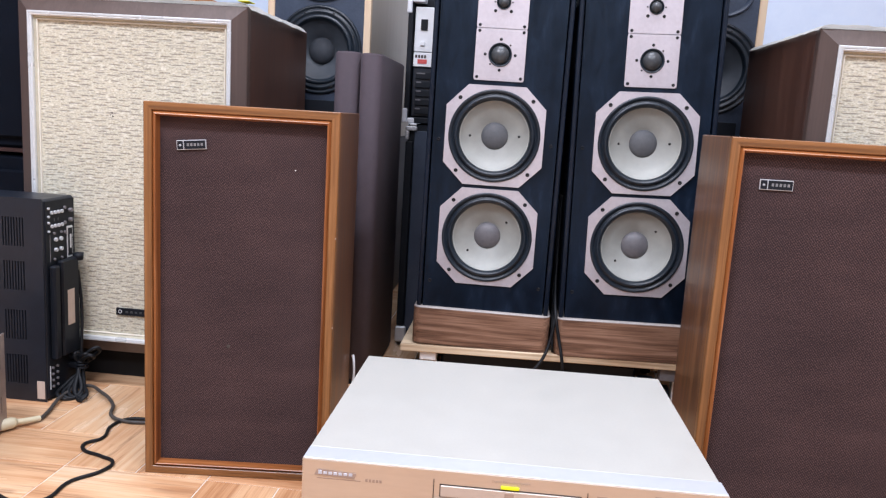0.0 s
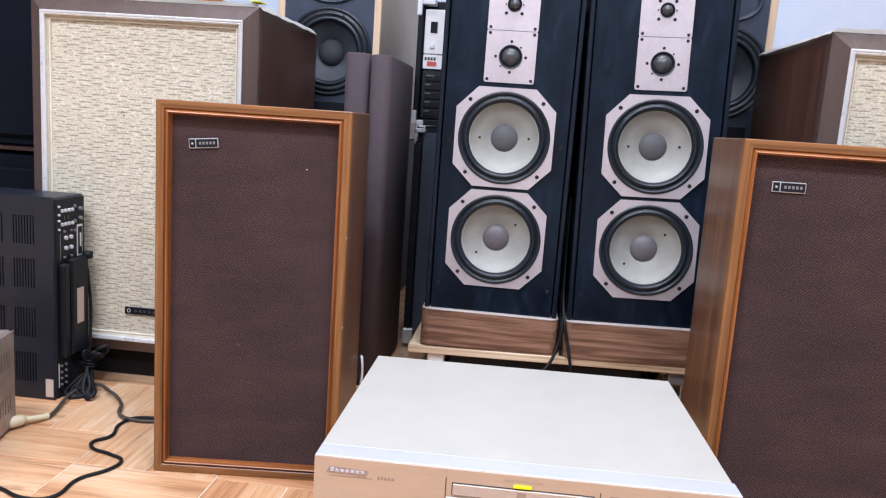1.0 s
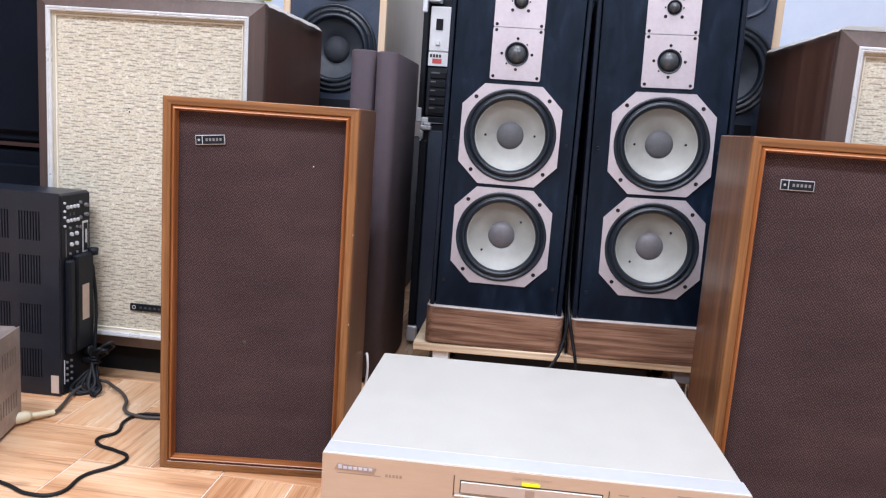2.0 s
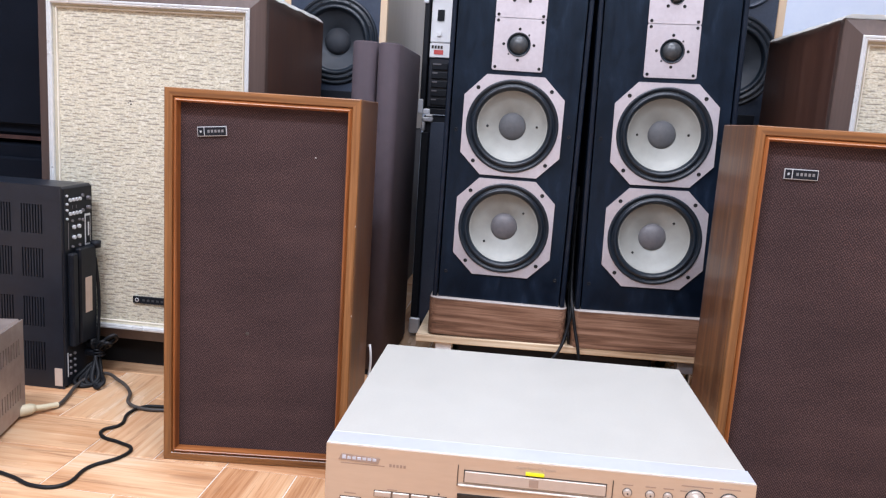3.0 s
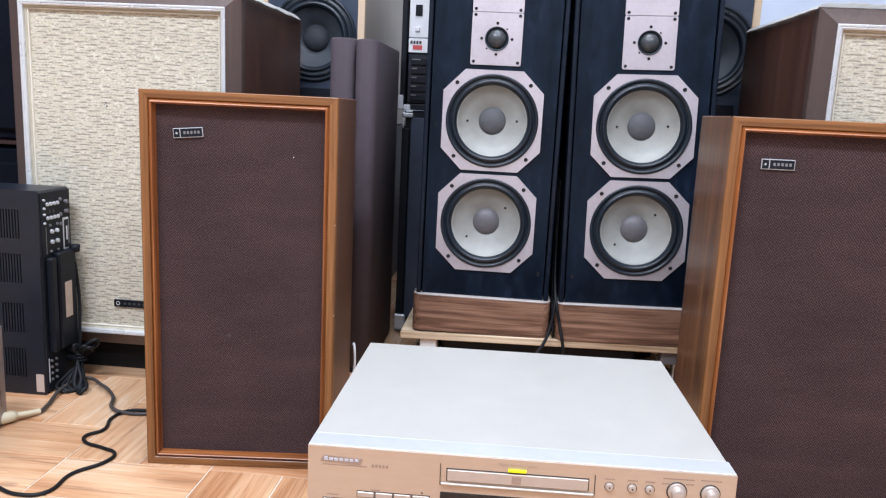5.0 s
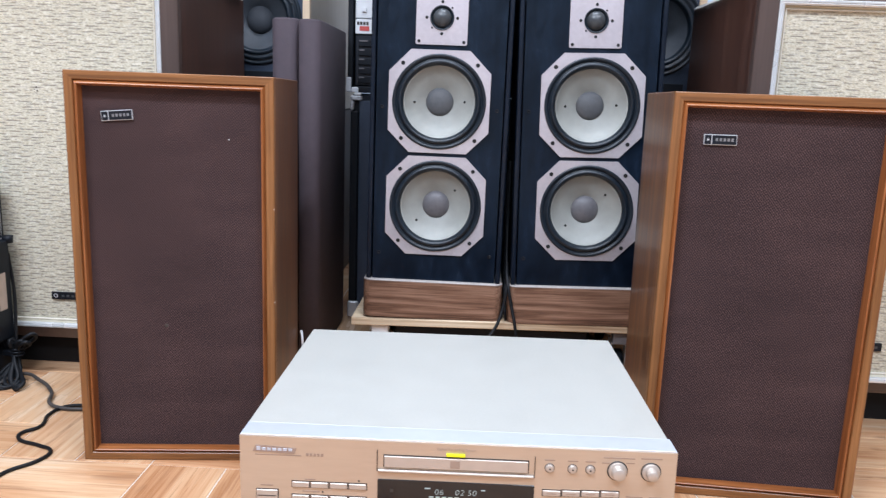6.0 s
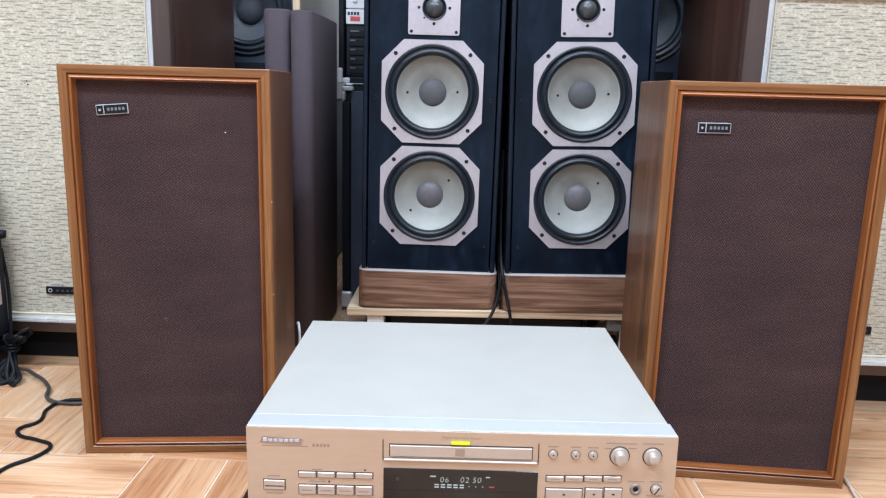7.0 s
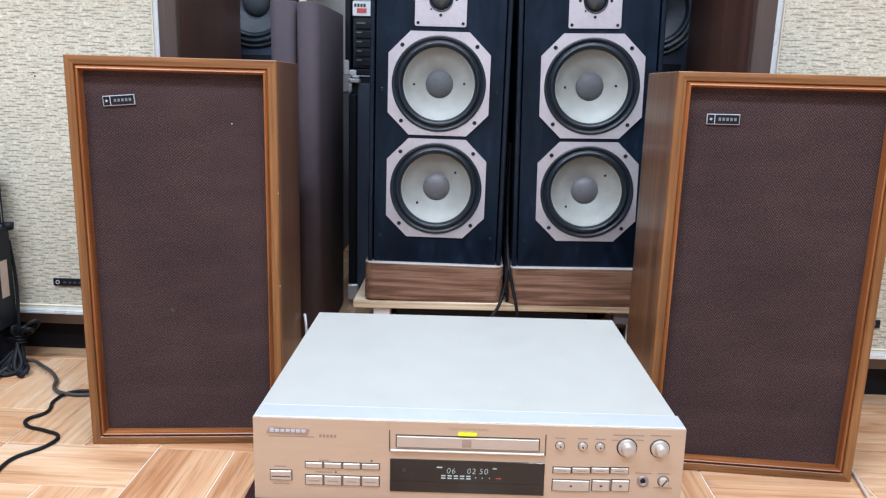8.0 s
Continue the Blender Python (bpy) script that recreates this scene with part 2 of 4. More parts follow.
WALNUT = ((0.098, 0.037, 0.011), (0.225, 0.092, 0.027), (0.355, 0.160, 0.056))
# the same walnut, darkened to carry the shade on the cabinet sides
SHADED_SIDE = ((0.046, 0.017, 0.007), (0.138, 0.054, 0.019), (0.25, 0.108, 0.040))
HONEY = ((0.150, 0.046, 0.013), (0.315, 0.106, 0.030), (0.47, 0.185, 0.064))
M = {
    "walnut_x": wood("walnut_x", WALNUT, 0, contrast=1.35), "walnut_z": wood("walnut_z", WALNUT, 2, contrast=1.35),
    "honey_x": wood("honey_x", HONEY, 0, rough=0.38, coat=0.2, contrast=1.4), "honey_z": wood("honey_z", HONEY, 2, rough=0.38, coat=0.2, contrast=1.4),
    "walnut_shaded_side": wood("walnut_shaded_side", SHADED_SIDE, 2, contrast=1.25),
    "plinth": wood("plinth_walnut", ((0.055, 0.027, 0.018), (0.20, 0.105, 0.066), (0.36, 0.215, 0.145)), 0, 1.7, 0.33, contrast=1.5),
    "console": wood("console_brown", ((0.034, 0.014, 0.009), (0.068, 0.030, 0.020), (0.098, 0.047, 0.032)), 2, 1.0, 0.42, coat=0.0, contrast=1.2),
    "console_frame": wood("console_frame_brown", ((0.060, 0.038, 0.031), (0.080, 0.052, 0.043), (0.104, 0.070, 0.059)), 2, 1.0, 0.4),
    "pine": wood("pine", ((0.28, 0.16, 0.08), (0.66, 0.51, 0.34), (0.80, 0.68, 0.50)), 0, 0.6, 0.6, coat=0.0, contrast=1.3),
    "ply": wood("plywood_edge", ((0.55, 0.37, 0.22), (0.68, 0.50, 0.33), (0.78, 0.62, 0.45)), 2, 0.8, 0.6, coat=0.0),
    "cabinet_side": wood("raw_cabinet_side", ((0.47, 0.405, 0.32), (0.52, 0.45, 0.365), (0.56, 0.495, 0.41)), 2, 0.5, 0.7, coat=0.0),
    "orange_wood": wood("orange_wood", ((0.34, 0.11, 0.025), (0.44, 0.165, 0.042), (0.52, 0.22, 0.07)), 0, 0.6),
    "tile": floor_tile("wood_look_tile"),
    # cabinet board darkened as if dimly lit, for the added crates
    "shaded_crate_board": wood("shaded_crate_board", ((0.045, 0.034, 0.026), (0.075, 0.058, 0.046), (0.105, 0.085, 0.07)), 2, 0.5, 0.6, coat=0.0),
    "faint_print": plain("faint_brown_print", (0.40, 0.30, 0.235), (0.44, 0.335, 0.265), 0.5),
    "bright_corner": plain("bright_zinc_corner", (0.74, 0.77, 0.82), (0.86, 0.88, 0.92), 0.4, 0.1, 90, 0.08),
    "worn_steel": plain("worn_steel", (0.10, 0.10, 0.105), (0.86, 0.87, 0.90), 0.35, 0.3, 110, 0.3),
    "pale_edge": plain("pale_worn_edge", (0.34, 0.30, 0.28), (0.52, 0.47, 0.44), 0.4, 0.1, 200, 0.1),
    "maroon_card": plain("dark_red_card", (0.16, 0.045, 0.04), (0.21, 0.065, 0.055), 0.6, 0, 60, 0.1),
    "grout": plain("grout", (0.66, 0.57, 0.47), (0.76, 0.67, 0.57), 0.85, 0, 120, 0.3),
    "brown_cloth": weave("brown_grille_cloth", (0.0065, 0.0029, 0.0034), (0.0275, 0.0124, 0.0132), (0.118, 0.065, 0.060), 0.0027),
    "tweed": tweed("cream_tweed"),
    "trim_white": plain("pale_trim", (0.66, 0.68, 0.68), (0.80, 0.82, 0.82), 0.28, 0.35, 90, 0.05),
    "trim_gold": plain("gold_trim", (0.52, 0.48, 0.36), (0.66, 0.62, 0.50), 0.4, 0.25, 90, 0.05),
    "trim_cream": plain("cream_lip", (0.70, 0.65, 0.54), (0.80, 0.76, 0.66), 0.45, 0, 90, 0.08),
    "badge_grey": plain("dull_silver_print", (0.22, 0.22, 0.23), (0.32, 0.32, 0.33), 0.4, 0.3, 120, 0.05),
    "tower_black": plain("tower_black_paint", (0.0028, 0.0058, 0.0125), (0.0075, 0.0135, 0.0260), 0.30, 0, 70, 0.06, spec=0.34),
    "smudged_black": smudged("smudged_black_paint"),
    "deep_black": plain("deep_black_cloth", (0.0022, 0.0038, 0.008), (0.0045, 0.007, 0.013), 0.8, 0, 300, 0.3, spec=0.1),
    "matte_black": plain("matte_black", (0.004, 0.0055, 0.009), (0.009, 0.012, 0.018), 0.55, 0, 90, 0.15, spec=0.25),
    "pa_black": plain("speaker_black_paint", (0.026, 0.039, 0.066), (0.047, 0.065, 0.100), 0.40, 0, 240, 0.35),
    "rubber": plain("rubber_surround", (0.0060, 0.0105, 0.0165), (0.012, 0.0195, 0.029), 0.36, 0, 120, 0.05),
    "plate": plain("driver_plate_aluminium", (0.56, 0.515, 0.545), (0.65, 0.605, 0.635), 0.42, 0.55, 160, 0.06),
    "cone": plain("pale_cone_paper", (0.305, 0.31, 0.285), (0.375, 0.38, 0.35), 0.55, 0, 50, 0.15),
    "cone_dark": plain("dark_cone_paper", (0.035, 0.042, 0.052), (0.055, 0.063, 0.075), 0.6, 0, 60, 0.2),
    "cap": plain("grey_dust_cap", (0.125, 0.12, 0.128), (0.18, 0.172, 0.182), 0.5, 0.1, 150, 0.2),
    "cap_dark": plain("dark_grey_dust_cap", (0.080, 0.083, 0.091), (0.115, 0.118, 0.126), 0.6, 0, 150, 0.2),
    "dome": plain("dome_grey", (0.05, 0.055, 0.06), (0.09, 0.095, 0.10), 0.35, 0.1, 150, 0.1),
    "dome_matte": plain("matte_grey_cap", (0.022, 0.026, 0.033), (0.035, 0.04, 0.05), 0.75, 0, 80, 0.2),
    "screw": plain("black_screw", (0.012, 0.012, 0.013), (0.03, 0.03, 0.03), 0.35, 0.6, 200, 0.1),
    "steel": plain("bright_steel", (0.58, 0.60, 0.63), (0.74, 0.76, 0.79), 0.32, 0.35, 120, 0.08),
    "plum": plain("plum_cloth", (0.048, 0.035, 0.043), (0.068, 0.051, 0.061), 0.85, 0, 600, 0.4),
    "champagne": plain("champagne_panel", (0.50, 0.395, 0.305), (0.555, 0.445, 0.347), 0.33, 0.45, 30, 0.03, stretch=(1, 6, 6)),
    "champagne_top": plain("champagne_cover", (0.485, 0.478, 0.436), (0.512, 0.505, 0.462), 0.42, 0.15, 300, 0.05),
    # bluish silver with the ceiling's reflection put into the colour
    "sheen_silver": plain("painted_sheen_silver", (0.48, 0.50, 0.565), (0.53, 0.55, 0.615), 0.36, 0.15, 60, 0.02),
    "button": plain("champagne_button", (0.46, 0.395, 0.34), (0.54, 0.465, 0.405), 0.36, 0.35, 60, 0.02),
    "gap": plain("dark_gap", (0.03, 0.022, 0.018), (0.05, 0.04, 0.033), 0.6),
    "print": plain("brown_print", (0.30, 0.21, 0.16), (0.36, 0.26, 0.20), 0.6),
    "display": plain("smoked_display", (0.010, 0.010, 0.011), (0.016, 0.016, 0.018), 0.12, 0, 20, 0.0),
    "amp_black": plain("amplifier_black_paint", (0.0065, 0.0095, 0.016), (0.012, 0.0165, 0.026), 0.40, 0, 500, 0.25),
    "void": plain("vent_void", (0.002, 0.002, 0.003), (0.004, 0.004, 0.005), 0.9),
    "grey_metal": plain("worn_brown_grey_metal", (0.24, 0.195, 0.18), (0.40, 0.34, 0.31), 0.42, 0.4, 40, 0.2),
    "maroon": plain("maroon_vinyl", (0.022, 0.008, 0.008), (0.040, 0.016, 0.016), 0.45, 0, 120, 0.3),
    "cord": plain("black_cord", (0.0035, 0.0042, 0.0058), (0.008, 0.009, 0.0115), 0.55, 0, 120, 0.2, spec=0.3),
    "grey_cord": plain("dark_grey_cord", (0.035, 0.031, 0.029), (0.070, 0.061, 0.057), 0.5, 0, 120, 0.2),
    "cream_plastic": plain("cream_plastic", (0.62, 0.56, 0.38), (0.72, 0.66, 0.48), 0.45, 0, 80, 0.1),
    "white_plastic": plain("white_plastic", (0.80, 0.81, 0.82), (0.88, 0.89, 0.90), 0.45, 0, 80, 0.1),
    "paper": plain("white_sheet", (0.70, 0.69, 0.66), (0.82, 0.81, 0.78), 0.85, 0, 60, 0.4),
    "tape": plain("beige_tape", (0.46, 0.36, 0.29), (0.58, 0.47, 0.39), 0.7, 0, 60, 0.2),
    "yellow": plain("flat_yellow", (0.75, 0.76, 0.0), (0.80, 0.82, 0.01), 0.6, 0, 60, 0.0),
    "red": plain("red_print", (0.55, 0.06, 0.06), (0.65, 0.10, 0.09), 0.5),
    "wall": plain("pale_blue_wall_paint", (0.60, 0.70, 0.86), (0.66, 0.76, 0.90), 0.7, 0, 30, 0.15),
    "dimming_wall": plain("grey_dimming_wall", (0.22, 0.225, 0.24), (0.30, 0.305, 0.32), 0.8, 0, 4, 0.2),
    "white_wall": plain("white_wall_paint", (0.76, 0.76, 0.75), (0.82, 0.82, 0.81), 0.8, 0, 30, 0.15),
    "blue_box": plain("blue_plastic", (0.02, 0.06, 0.13), (0.04, 0.10, 0.2), 0.4),
}
glow = Graph("display_digits", 0.5)
glow.colour((0.25, 0.28, 0.28))
glow.b.inputs["Emission Color"].default_value = (0.85, 0.95, 0.92, 1)
glow.b.inputs["Emission Strength"].default_value = 0.30
M["digits"] = glow.m


# ---- mesh helpers ----
def part(name, bm, material, parent=None, label=""):
    """Links a bmesh as one mesh object under a thing or a part."""
    bmesh.ops.recalc_face_normals(bm, faces=bm.faces)
    me = bpy.data.meshes.new(name)
    bm.to_mesh(me)
    bm.free()
    me.materials.append(M[material])
    ob = new(name, me)
    ob.parent = parent
    if label:
        ob["label"] = label
    return ob


def thing(name, m, label, category, group="", kind=""):
    ob = new(name)
    ob.empty_display_size = 0.05
    ob.matrix_world = m
    return tagged(ob, label, category, group, kind)


def box(x0, x1, y0, y1, z0, z1, bevel=0.0, into=None, segments=1):
    bm = into or bmesh.new()
    m = Matrix.LocRotScale(((x0 + x1) / 2, (y0 + y1) / 2, (z0 + z1) / 2), None, (x1 - x0, y1 - y0, z1 - z0))
    made = bmesh.ops.create_cube(bm, size=1, matrix=m)["verts"]
    if bevel:
        edges = list({e for v in made for e in v.link_edges})
        bmesh.ops.bevel(bm, geom=edges, offset=bevel, segments=segments, affect="EDGES", profile=0.5)
    return bm


def lathe(profile, cx, cy, cz, seg=48, into=None, close=False):
    """Turns a profile of (radius, depth) about the axis that runs along y."""
    bm = into or bmesh.new()
    rings = []
    for r, h in profile:
        if r < 1e-6:
            rings.append([bm.verts.new((cx, cy + h, cz))])
        else:
            rings.append([bm.verts.new((cx + r * math.cos(a), cy + h, cz + r * math.sin(a))) for a in (2 * math.pi * k / seg for k in range(seg))])
    pairs = list(zip(rings, rings[1:])) + ([(rings[-1], rings[0])] if close else [])
    for a, b in pairs:
        for k in range(seg):
            n = (k + 1) % seg
            quad = [a[k % len(a)], a[n % len(a)], b[n % len(b)], b[k % len(b)]]
            quad = list(dict.fromkeys(quad))
            if len(quad) > 2:
                bm.faces.new(quad).smooth = True
    return bm


def upright(profile, cx, cy, cz, seg=24):
    """The same, turned about an upright axis."""
    bm = lathe(profile, 0, 0, 0, seg)
    bmesh.ops.transform(bm, matrix=Matrix.Translation((cx, cy, cz)) @ pose(0, 0, 0, 90), verts=bm.verts)
    return bm


def slab(outline, y0, y1, into=None):
    """A flat plate with the given outline in x and z, from y0 back to y1."""
    bm = into or bmesh.new()
    a = [bm.verts.new((x, y0, z)) for x, z in outline]
    b = [bm.verts.new((x, y1, z)) for x, z in outline]
    bm.faces.new(a), bm.faces.new(b)
    for k in range(len(a)):
        n = (k + 1) % len(a)
        bm.faces.new((a[k], a[n], b[n], b[k]))
    return bm


def rails(parent, name, x0, x1, z0, z1, profile, across, up, label=""):
    """Four mitred rails; profile is a closed loop of (inset, depth)."""
    corners = ((x0, z0, 1, 1), (x1, z0, -1, 1), (x1, z1, -1, -1), (x0, z1, 1, -1))
    for k in range(4):
        bm = bmesh.new()
        ends = []
        for cx, cz, sx, sz in (corners[k], corners[(k + 1) % 4]):
            ends.append([bm.verts.new((cx + sx * d, y, cz + sz * d)) for d, y in profile])
        n = len(profile)
        for j in range(n):
            bm.faces.new((ends[0][j], ends[0][(j + 1) % n], ends[1][(j + 1) % n], ends[1][j]))
        bm.faces.new(ends[0]), bm.faces.new(ends[1])
        part(name, bm, across if k % 2 == 0 else up, parent, label)


def rope(name, points, radius, material, parent=None, label="", cyclic=False):
    """A round cable along a smooth curve."""
    cu = bpy.data.curves.new(name, "CURVE")
    cu.dimensions, cu.bevel_depth, cu.bevel_resolution, cu.resolution_u = "3D", radius, 3, 8
    sp = cu.splines.new("BEZIER")
    sp.bezier_points.add(len(points) - 1)
    for bp, p in zip(sp.bezier_points, points):
        bp.co = p
        bp.handle_left_type = bp.handle_right_type = "AUTO"
    cu.use_fill_caps = True
    cu.materials.append(M[material])
    ob = new(name, cu)
    ob.parent = parent
    if label:
        ob["label"] = label
    return ob


# ---- the room ----
def wall(name, bm, material, label):
    return tagged(part(name, bm, material), label, "wall", kind="structure")


wall("wall_back", box(-2.6, 2.6, 1.85, 1.95, 0, 2.7), "wall", "pale blue painted wall behind the loudspeakers")
# unseen walls, grey to keep bounce and reflections on the blacks low
wall("wall_front", box(-2.6, 2.6, -3.1, -3.0, 0, 2.7), "dimming_wall", "unseen grey wall, added to hold back bounced light")
wall("wall_left", box(-2.7, -2.6, -3.1, 1.95, 0, 2.7), "dimming_wall", "unseen grey side wall, added to hold back bounced light")
wall("wall_right", box(2.6, 2.7, -3.1, 1.95, 0, 2.7), "dimming_wall", "unseen grey side wall, added to hold back bounced light")
tagged(part("ceiling", box(-2.7, 2.7, -3.1, 1.95, 2.7, 2.8), "white_wall"), "plain white ceiling", "ceiling", kind="structure")
floor = tagged(part("floor", box(-2.7, 2.7, -3.1, 1.95, -0.06, -0.0015), "grout"),
               "peach wood-look floor tiles with pale grout joints", "floor", kind="structure")


# ---- bookshelf loudspeakers with brown cloth ----
def wooden_loudspeaker(name, m, label, group, bx, tilt, w):
    h, d = 0.563, 0.25
    t = thing(name, m, label, "loudspeaker", group)
    # cabinet sides have their shade in the darker wood colour
    part("cabinet", box(0, w, 0.016, d, 0, h, 0.0012), "walnut_shaded_side", t)
    # outer moulding, then the warmer bevel that runs in to the cloth
    rails(t, "frame_rail", 0, w, 0, h, [(0, 0.0165), (0, 0.0012), (0.0012, 0), (0.0112, 0), (0.0122, 0.0010), (0.0122, 0.0165)], "walnut_x", "walnut_z")
    rails(t, "inner_bevel", 0.0124, w - 0.0124, 0.0124, h - 0.0124, [(0, 0.0158), (0, 0.0032), (0.0010, 0.0024), (0.0034, -0.0014), (0.0044, -0.0020), (0.0053, -0.0012), (0.0074, 0.0125), (0.0074, 0.0158)],
          "honey_x", "honey_z", "lighter honey-toned bevel")
    grille = part("grille", box(0.0196, w - 0.0196, 0.0125, 0.0159, 0.0196, h - 0.0196), "brown_cloth", t, "brown woven grille cloth")
    bz, bw, bh = h - 0.0675, 0.0425, 0.0140
    badge = part("badge", box(bx, bx + bw, 0.0098, 0.0126, bz, bz + bh, 0.0005), "steel", t, "small silver-edged black badge")
    part("badge_field", box(bx + 0.0010, bx + 0.0095, 0.0094, 0.0099, bz + 0.0011, bz + bh - 0.0011), "matte_black", badge)
    part("badge_field", box(bx + 0.0107, bx + bw - 0.001, 0.0094, 0.0099, bz + 0.0011, bz + bh - 0.0011), "matte_black", badge)
    part("badge_mark", slab([(bx + 0.0052 + 0.0022 * math.cos(a) * (1 if k % 2 else 0.45), bz + bh / 2 + 0.0022 * math.sin(a) * (1 if k % 2 else 0.45))
                             for k, a in ((k, k * math.pi / 8) for k in range(16))], 0.0090, 0.0094), "steel", badge)
    for k in range(5):
        x = bx + 0.0150 + 0.0050 * k
        part("badge_mark", box(x, x + 0.0030, 0.0091, 0.0094, bz + 0.0052, bz + 0.0092), "badge_grey", badge)
    turn = Matrix.Translation((bx, 0, bz)) @ pose(0, 0, 0, 0, -tilt) @ Matrix.Translation((-bx, 0, -bz))
    badge.matrix_local = turn
    return t


left_box = wooden_loudspeaker("bookshelf_loudspeaker", pose(-0.5525, 0.3405, 0, 0, 0, 5.8),
                              "walnut bookshelf loudspeaker with brown woven grille, standing on the tiles", "pair of walnut loudspeakers", 0.0450, 5.0, 0.2800)
part("stain", lathe([(0, 0), (0.0026, 0.0002), (0.0034, 0.0008)], 0.122, 0.0121, 0.205, 12), "gap", left_box, "small dark stain on the cloth")
for z in (0.380, 0.245):
    part("nick", box(0.2785, 0.2802, -0.0003, 0.0014, z, z + 0.0024, 0.0005), "tape", left_box, "pale chipped spot on the edge")
part("lint_speck", lathe([(0, 0), (0.0009, 0.0003), (0, 0.0006)], 0.2160, 0.0117, 0.476, 8), "white_plastic", left_box, "pale speck on the cloth")
right_box = wooden_loudspeaker("bookshelf_loudspeaker", pose(0.2600, 0.3410, 0, 0, 0, -4.2),
                               "walnut bookshelf loudspeaker with brown woven grille, beside the disc player", "pair of walnut loudspeakers", 0.0440, 0.4, 0.2905)


# ---- large loudspeakers with cream tweed ----
def console_loudspeaker(m, label):
    w, h, d, foot = 0.4455, 0.742, 0.405, 0.066
    t = thing("console_loudspeaker", m, label, "loudspeaker", "pair of cream grille loudspeakers")
    part("plinth", box(0.03, w - 0.03, 0.06, d - 0.03, 0, foot), "void", t, "dark recessed plinth")
    part("cabinet", box(0, w, 0.03, d, foot, h, 0.002), "console", t)
    # frame slopes back to the outside
    rails(t, "frame_rail", 0, w, foot, h, [(0, 0.031), (0, 0.016), (0.0015, 0.0145), (0.0262, 0.002), (0.0262, 0.031)], "console_frame", "console_frame")
    rails(t, "trim", 0.0264, w - 0.0264, foot + 0.0235, h - 0.0264, [(0, 0.030), (0, 0.0005), (0.001, 0), (0.0035, 0), (0.0045, 0.0015), (0.0062, 0.0005), (0.0085, 0.002), (0.0085, 0.030)],
          "trim_white", "trim_white", "pale double moulding round the grille")
    rails(t, "inner_trim", 0.0352, w - 0.0352, foot + 0.0323, h - 0.0352, [(0, 0.030), (0, 0.007), (0.0036, 0.0105), (0.0040, 0.0105), (0.0040, 0.030)],
          "trim_gold", "trim_gold", "dull gold inner moulding")
    rails(t, "inner_lip", 0.0393, w - 0.0393, foot + 0.0364, h - 0.0393, [(0, 0.030), (0, 0.0095), (0.0006, 0.0088), (0.0018, 0.0088), (0.0024, 0.0096), (0.0024, 0.030)],
          "trim_cream", "trim_cream", "thin cream lip")
    part("grille", box(0.0415, w - 0.0415, 0.014, 0.029, foot + 0.039, h - 0.0415), "tweed", t, "cream tweed grille cloth with dark slubs")
    strip = part("name_strip", box(w / 2 - 0.034, w / 2 + 0.046, 0.0095, 0.0142, 0.1430, 0.1572, 0.0006), "matte_black", t, "black name strip")
    part("strip_mark", lathe([(0.0026, 0), (0.0035, -0.0004), (0.0040, 0)], w / 2 - 0.0255, 0.0095, 0.1501, 20), "steel", strip)
    for k in range(6):
        x = w / 2 - 0.014 + 0.0095 * k
        part("strip_mark", box(x, x + 0.005, 0.0091, 0.0095, 0.1481, 0.1521), "dome", strip)
    return t


left_console = console_loudspeaker(pose(-0.974, 0.675, 0), "large brown console loudspeaker with cream tweed grille and pale trim")
console_loudspeaker(pose(0.4465, 0.592, 0), "large brown console loudspeaker with cream tweed grille and pale trim")


for x, z, r in ((0.1835, 0.536, 0.0016), (0.1850, 0.530, 0.0018), (0.1800, 0.532, 0.0011)):
    part("spot", lathe([(0, -0.0004), (r, -0.0002), (r * 1.1, 0.0004)], x, 0.0140, z, 8), "gap", left_console, "tiny dark mark on the cloth")


def sheet(name, x0, x1, y0, y1, z, edge, label):
    """A thin limp sheet with a wavy edge, hanging a little over the cabinet where it passes the edge at x."""

    def hang(x):
        over = (x - edge if edge > (x0 + x1) / 2 else edge - x) + 0.004
        return 0.9 * max(0.0, over)

    bm = bmesh.new()
    nx, ny = 60, 20
    grid = [[bm.verts.new((x0 + (x1 - x0) * i / nx + 0.004 * noise.noise((j * 0.5, 3, z)), y0 + (y1 - y0) * j / ny + 0.005 * noise.noise((i * 0.5, 7, z)),
                           z + 0.0050 + 0.004 * abs(noise.noise((i * 0.35, j * 0.35, 2))) - hang(x0 + (x1 - x0) * i / nx))) for j in range(ny + 1)] for i in range(nx + 1)]
    for i in range(nx):
        for j in range(ny):
            bm.faces.new((grid[i][j], grid[i + 1][j], grid[i + 1][j + 1], grid[i][j + 1]))
    bmesh.ops.solidify(bm, geom=bm.faces[:], thickness=0.0045)
    return tagged(part(name, bm, "paper"), label, "sheet")


sheet("foam_sheet", -0.968, -0.5195, 0.684, 1.045, 0.7422, -0.5285, "thin white foam sheet lying on the console loudspeaker")
sheet("foam_sheet", 0.4400, 0.885, 0.600, 0.985, 0.7422, 0.4465, "thin white foam sheet lying on the console loudspeaker")
tagged(part("yellow_label", box(-0.548, -0.5270, 0.688, 0.722, 0.7512, 0.7526, 0.0004), "yellow"), "small yellow paper label on the white sheet", "label")
crate = thing("wooden_tray", pose(-0.835, 0.80, 0.7512), "low orange wooden tray on the console loudspeaker", "tray")
part("tray_base", box(0.006, 0.154, 0.006, 0.144, 0, 0.008), "orange_wood", crate)
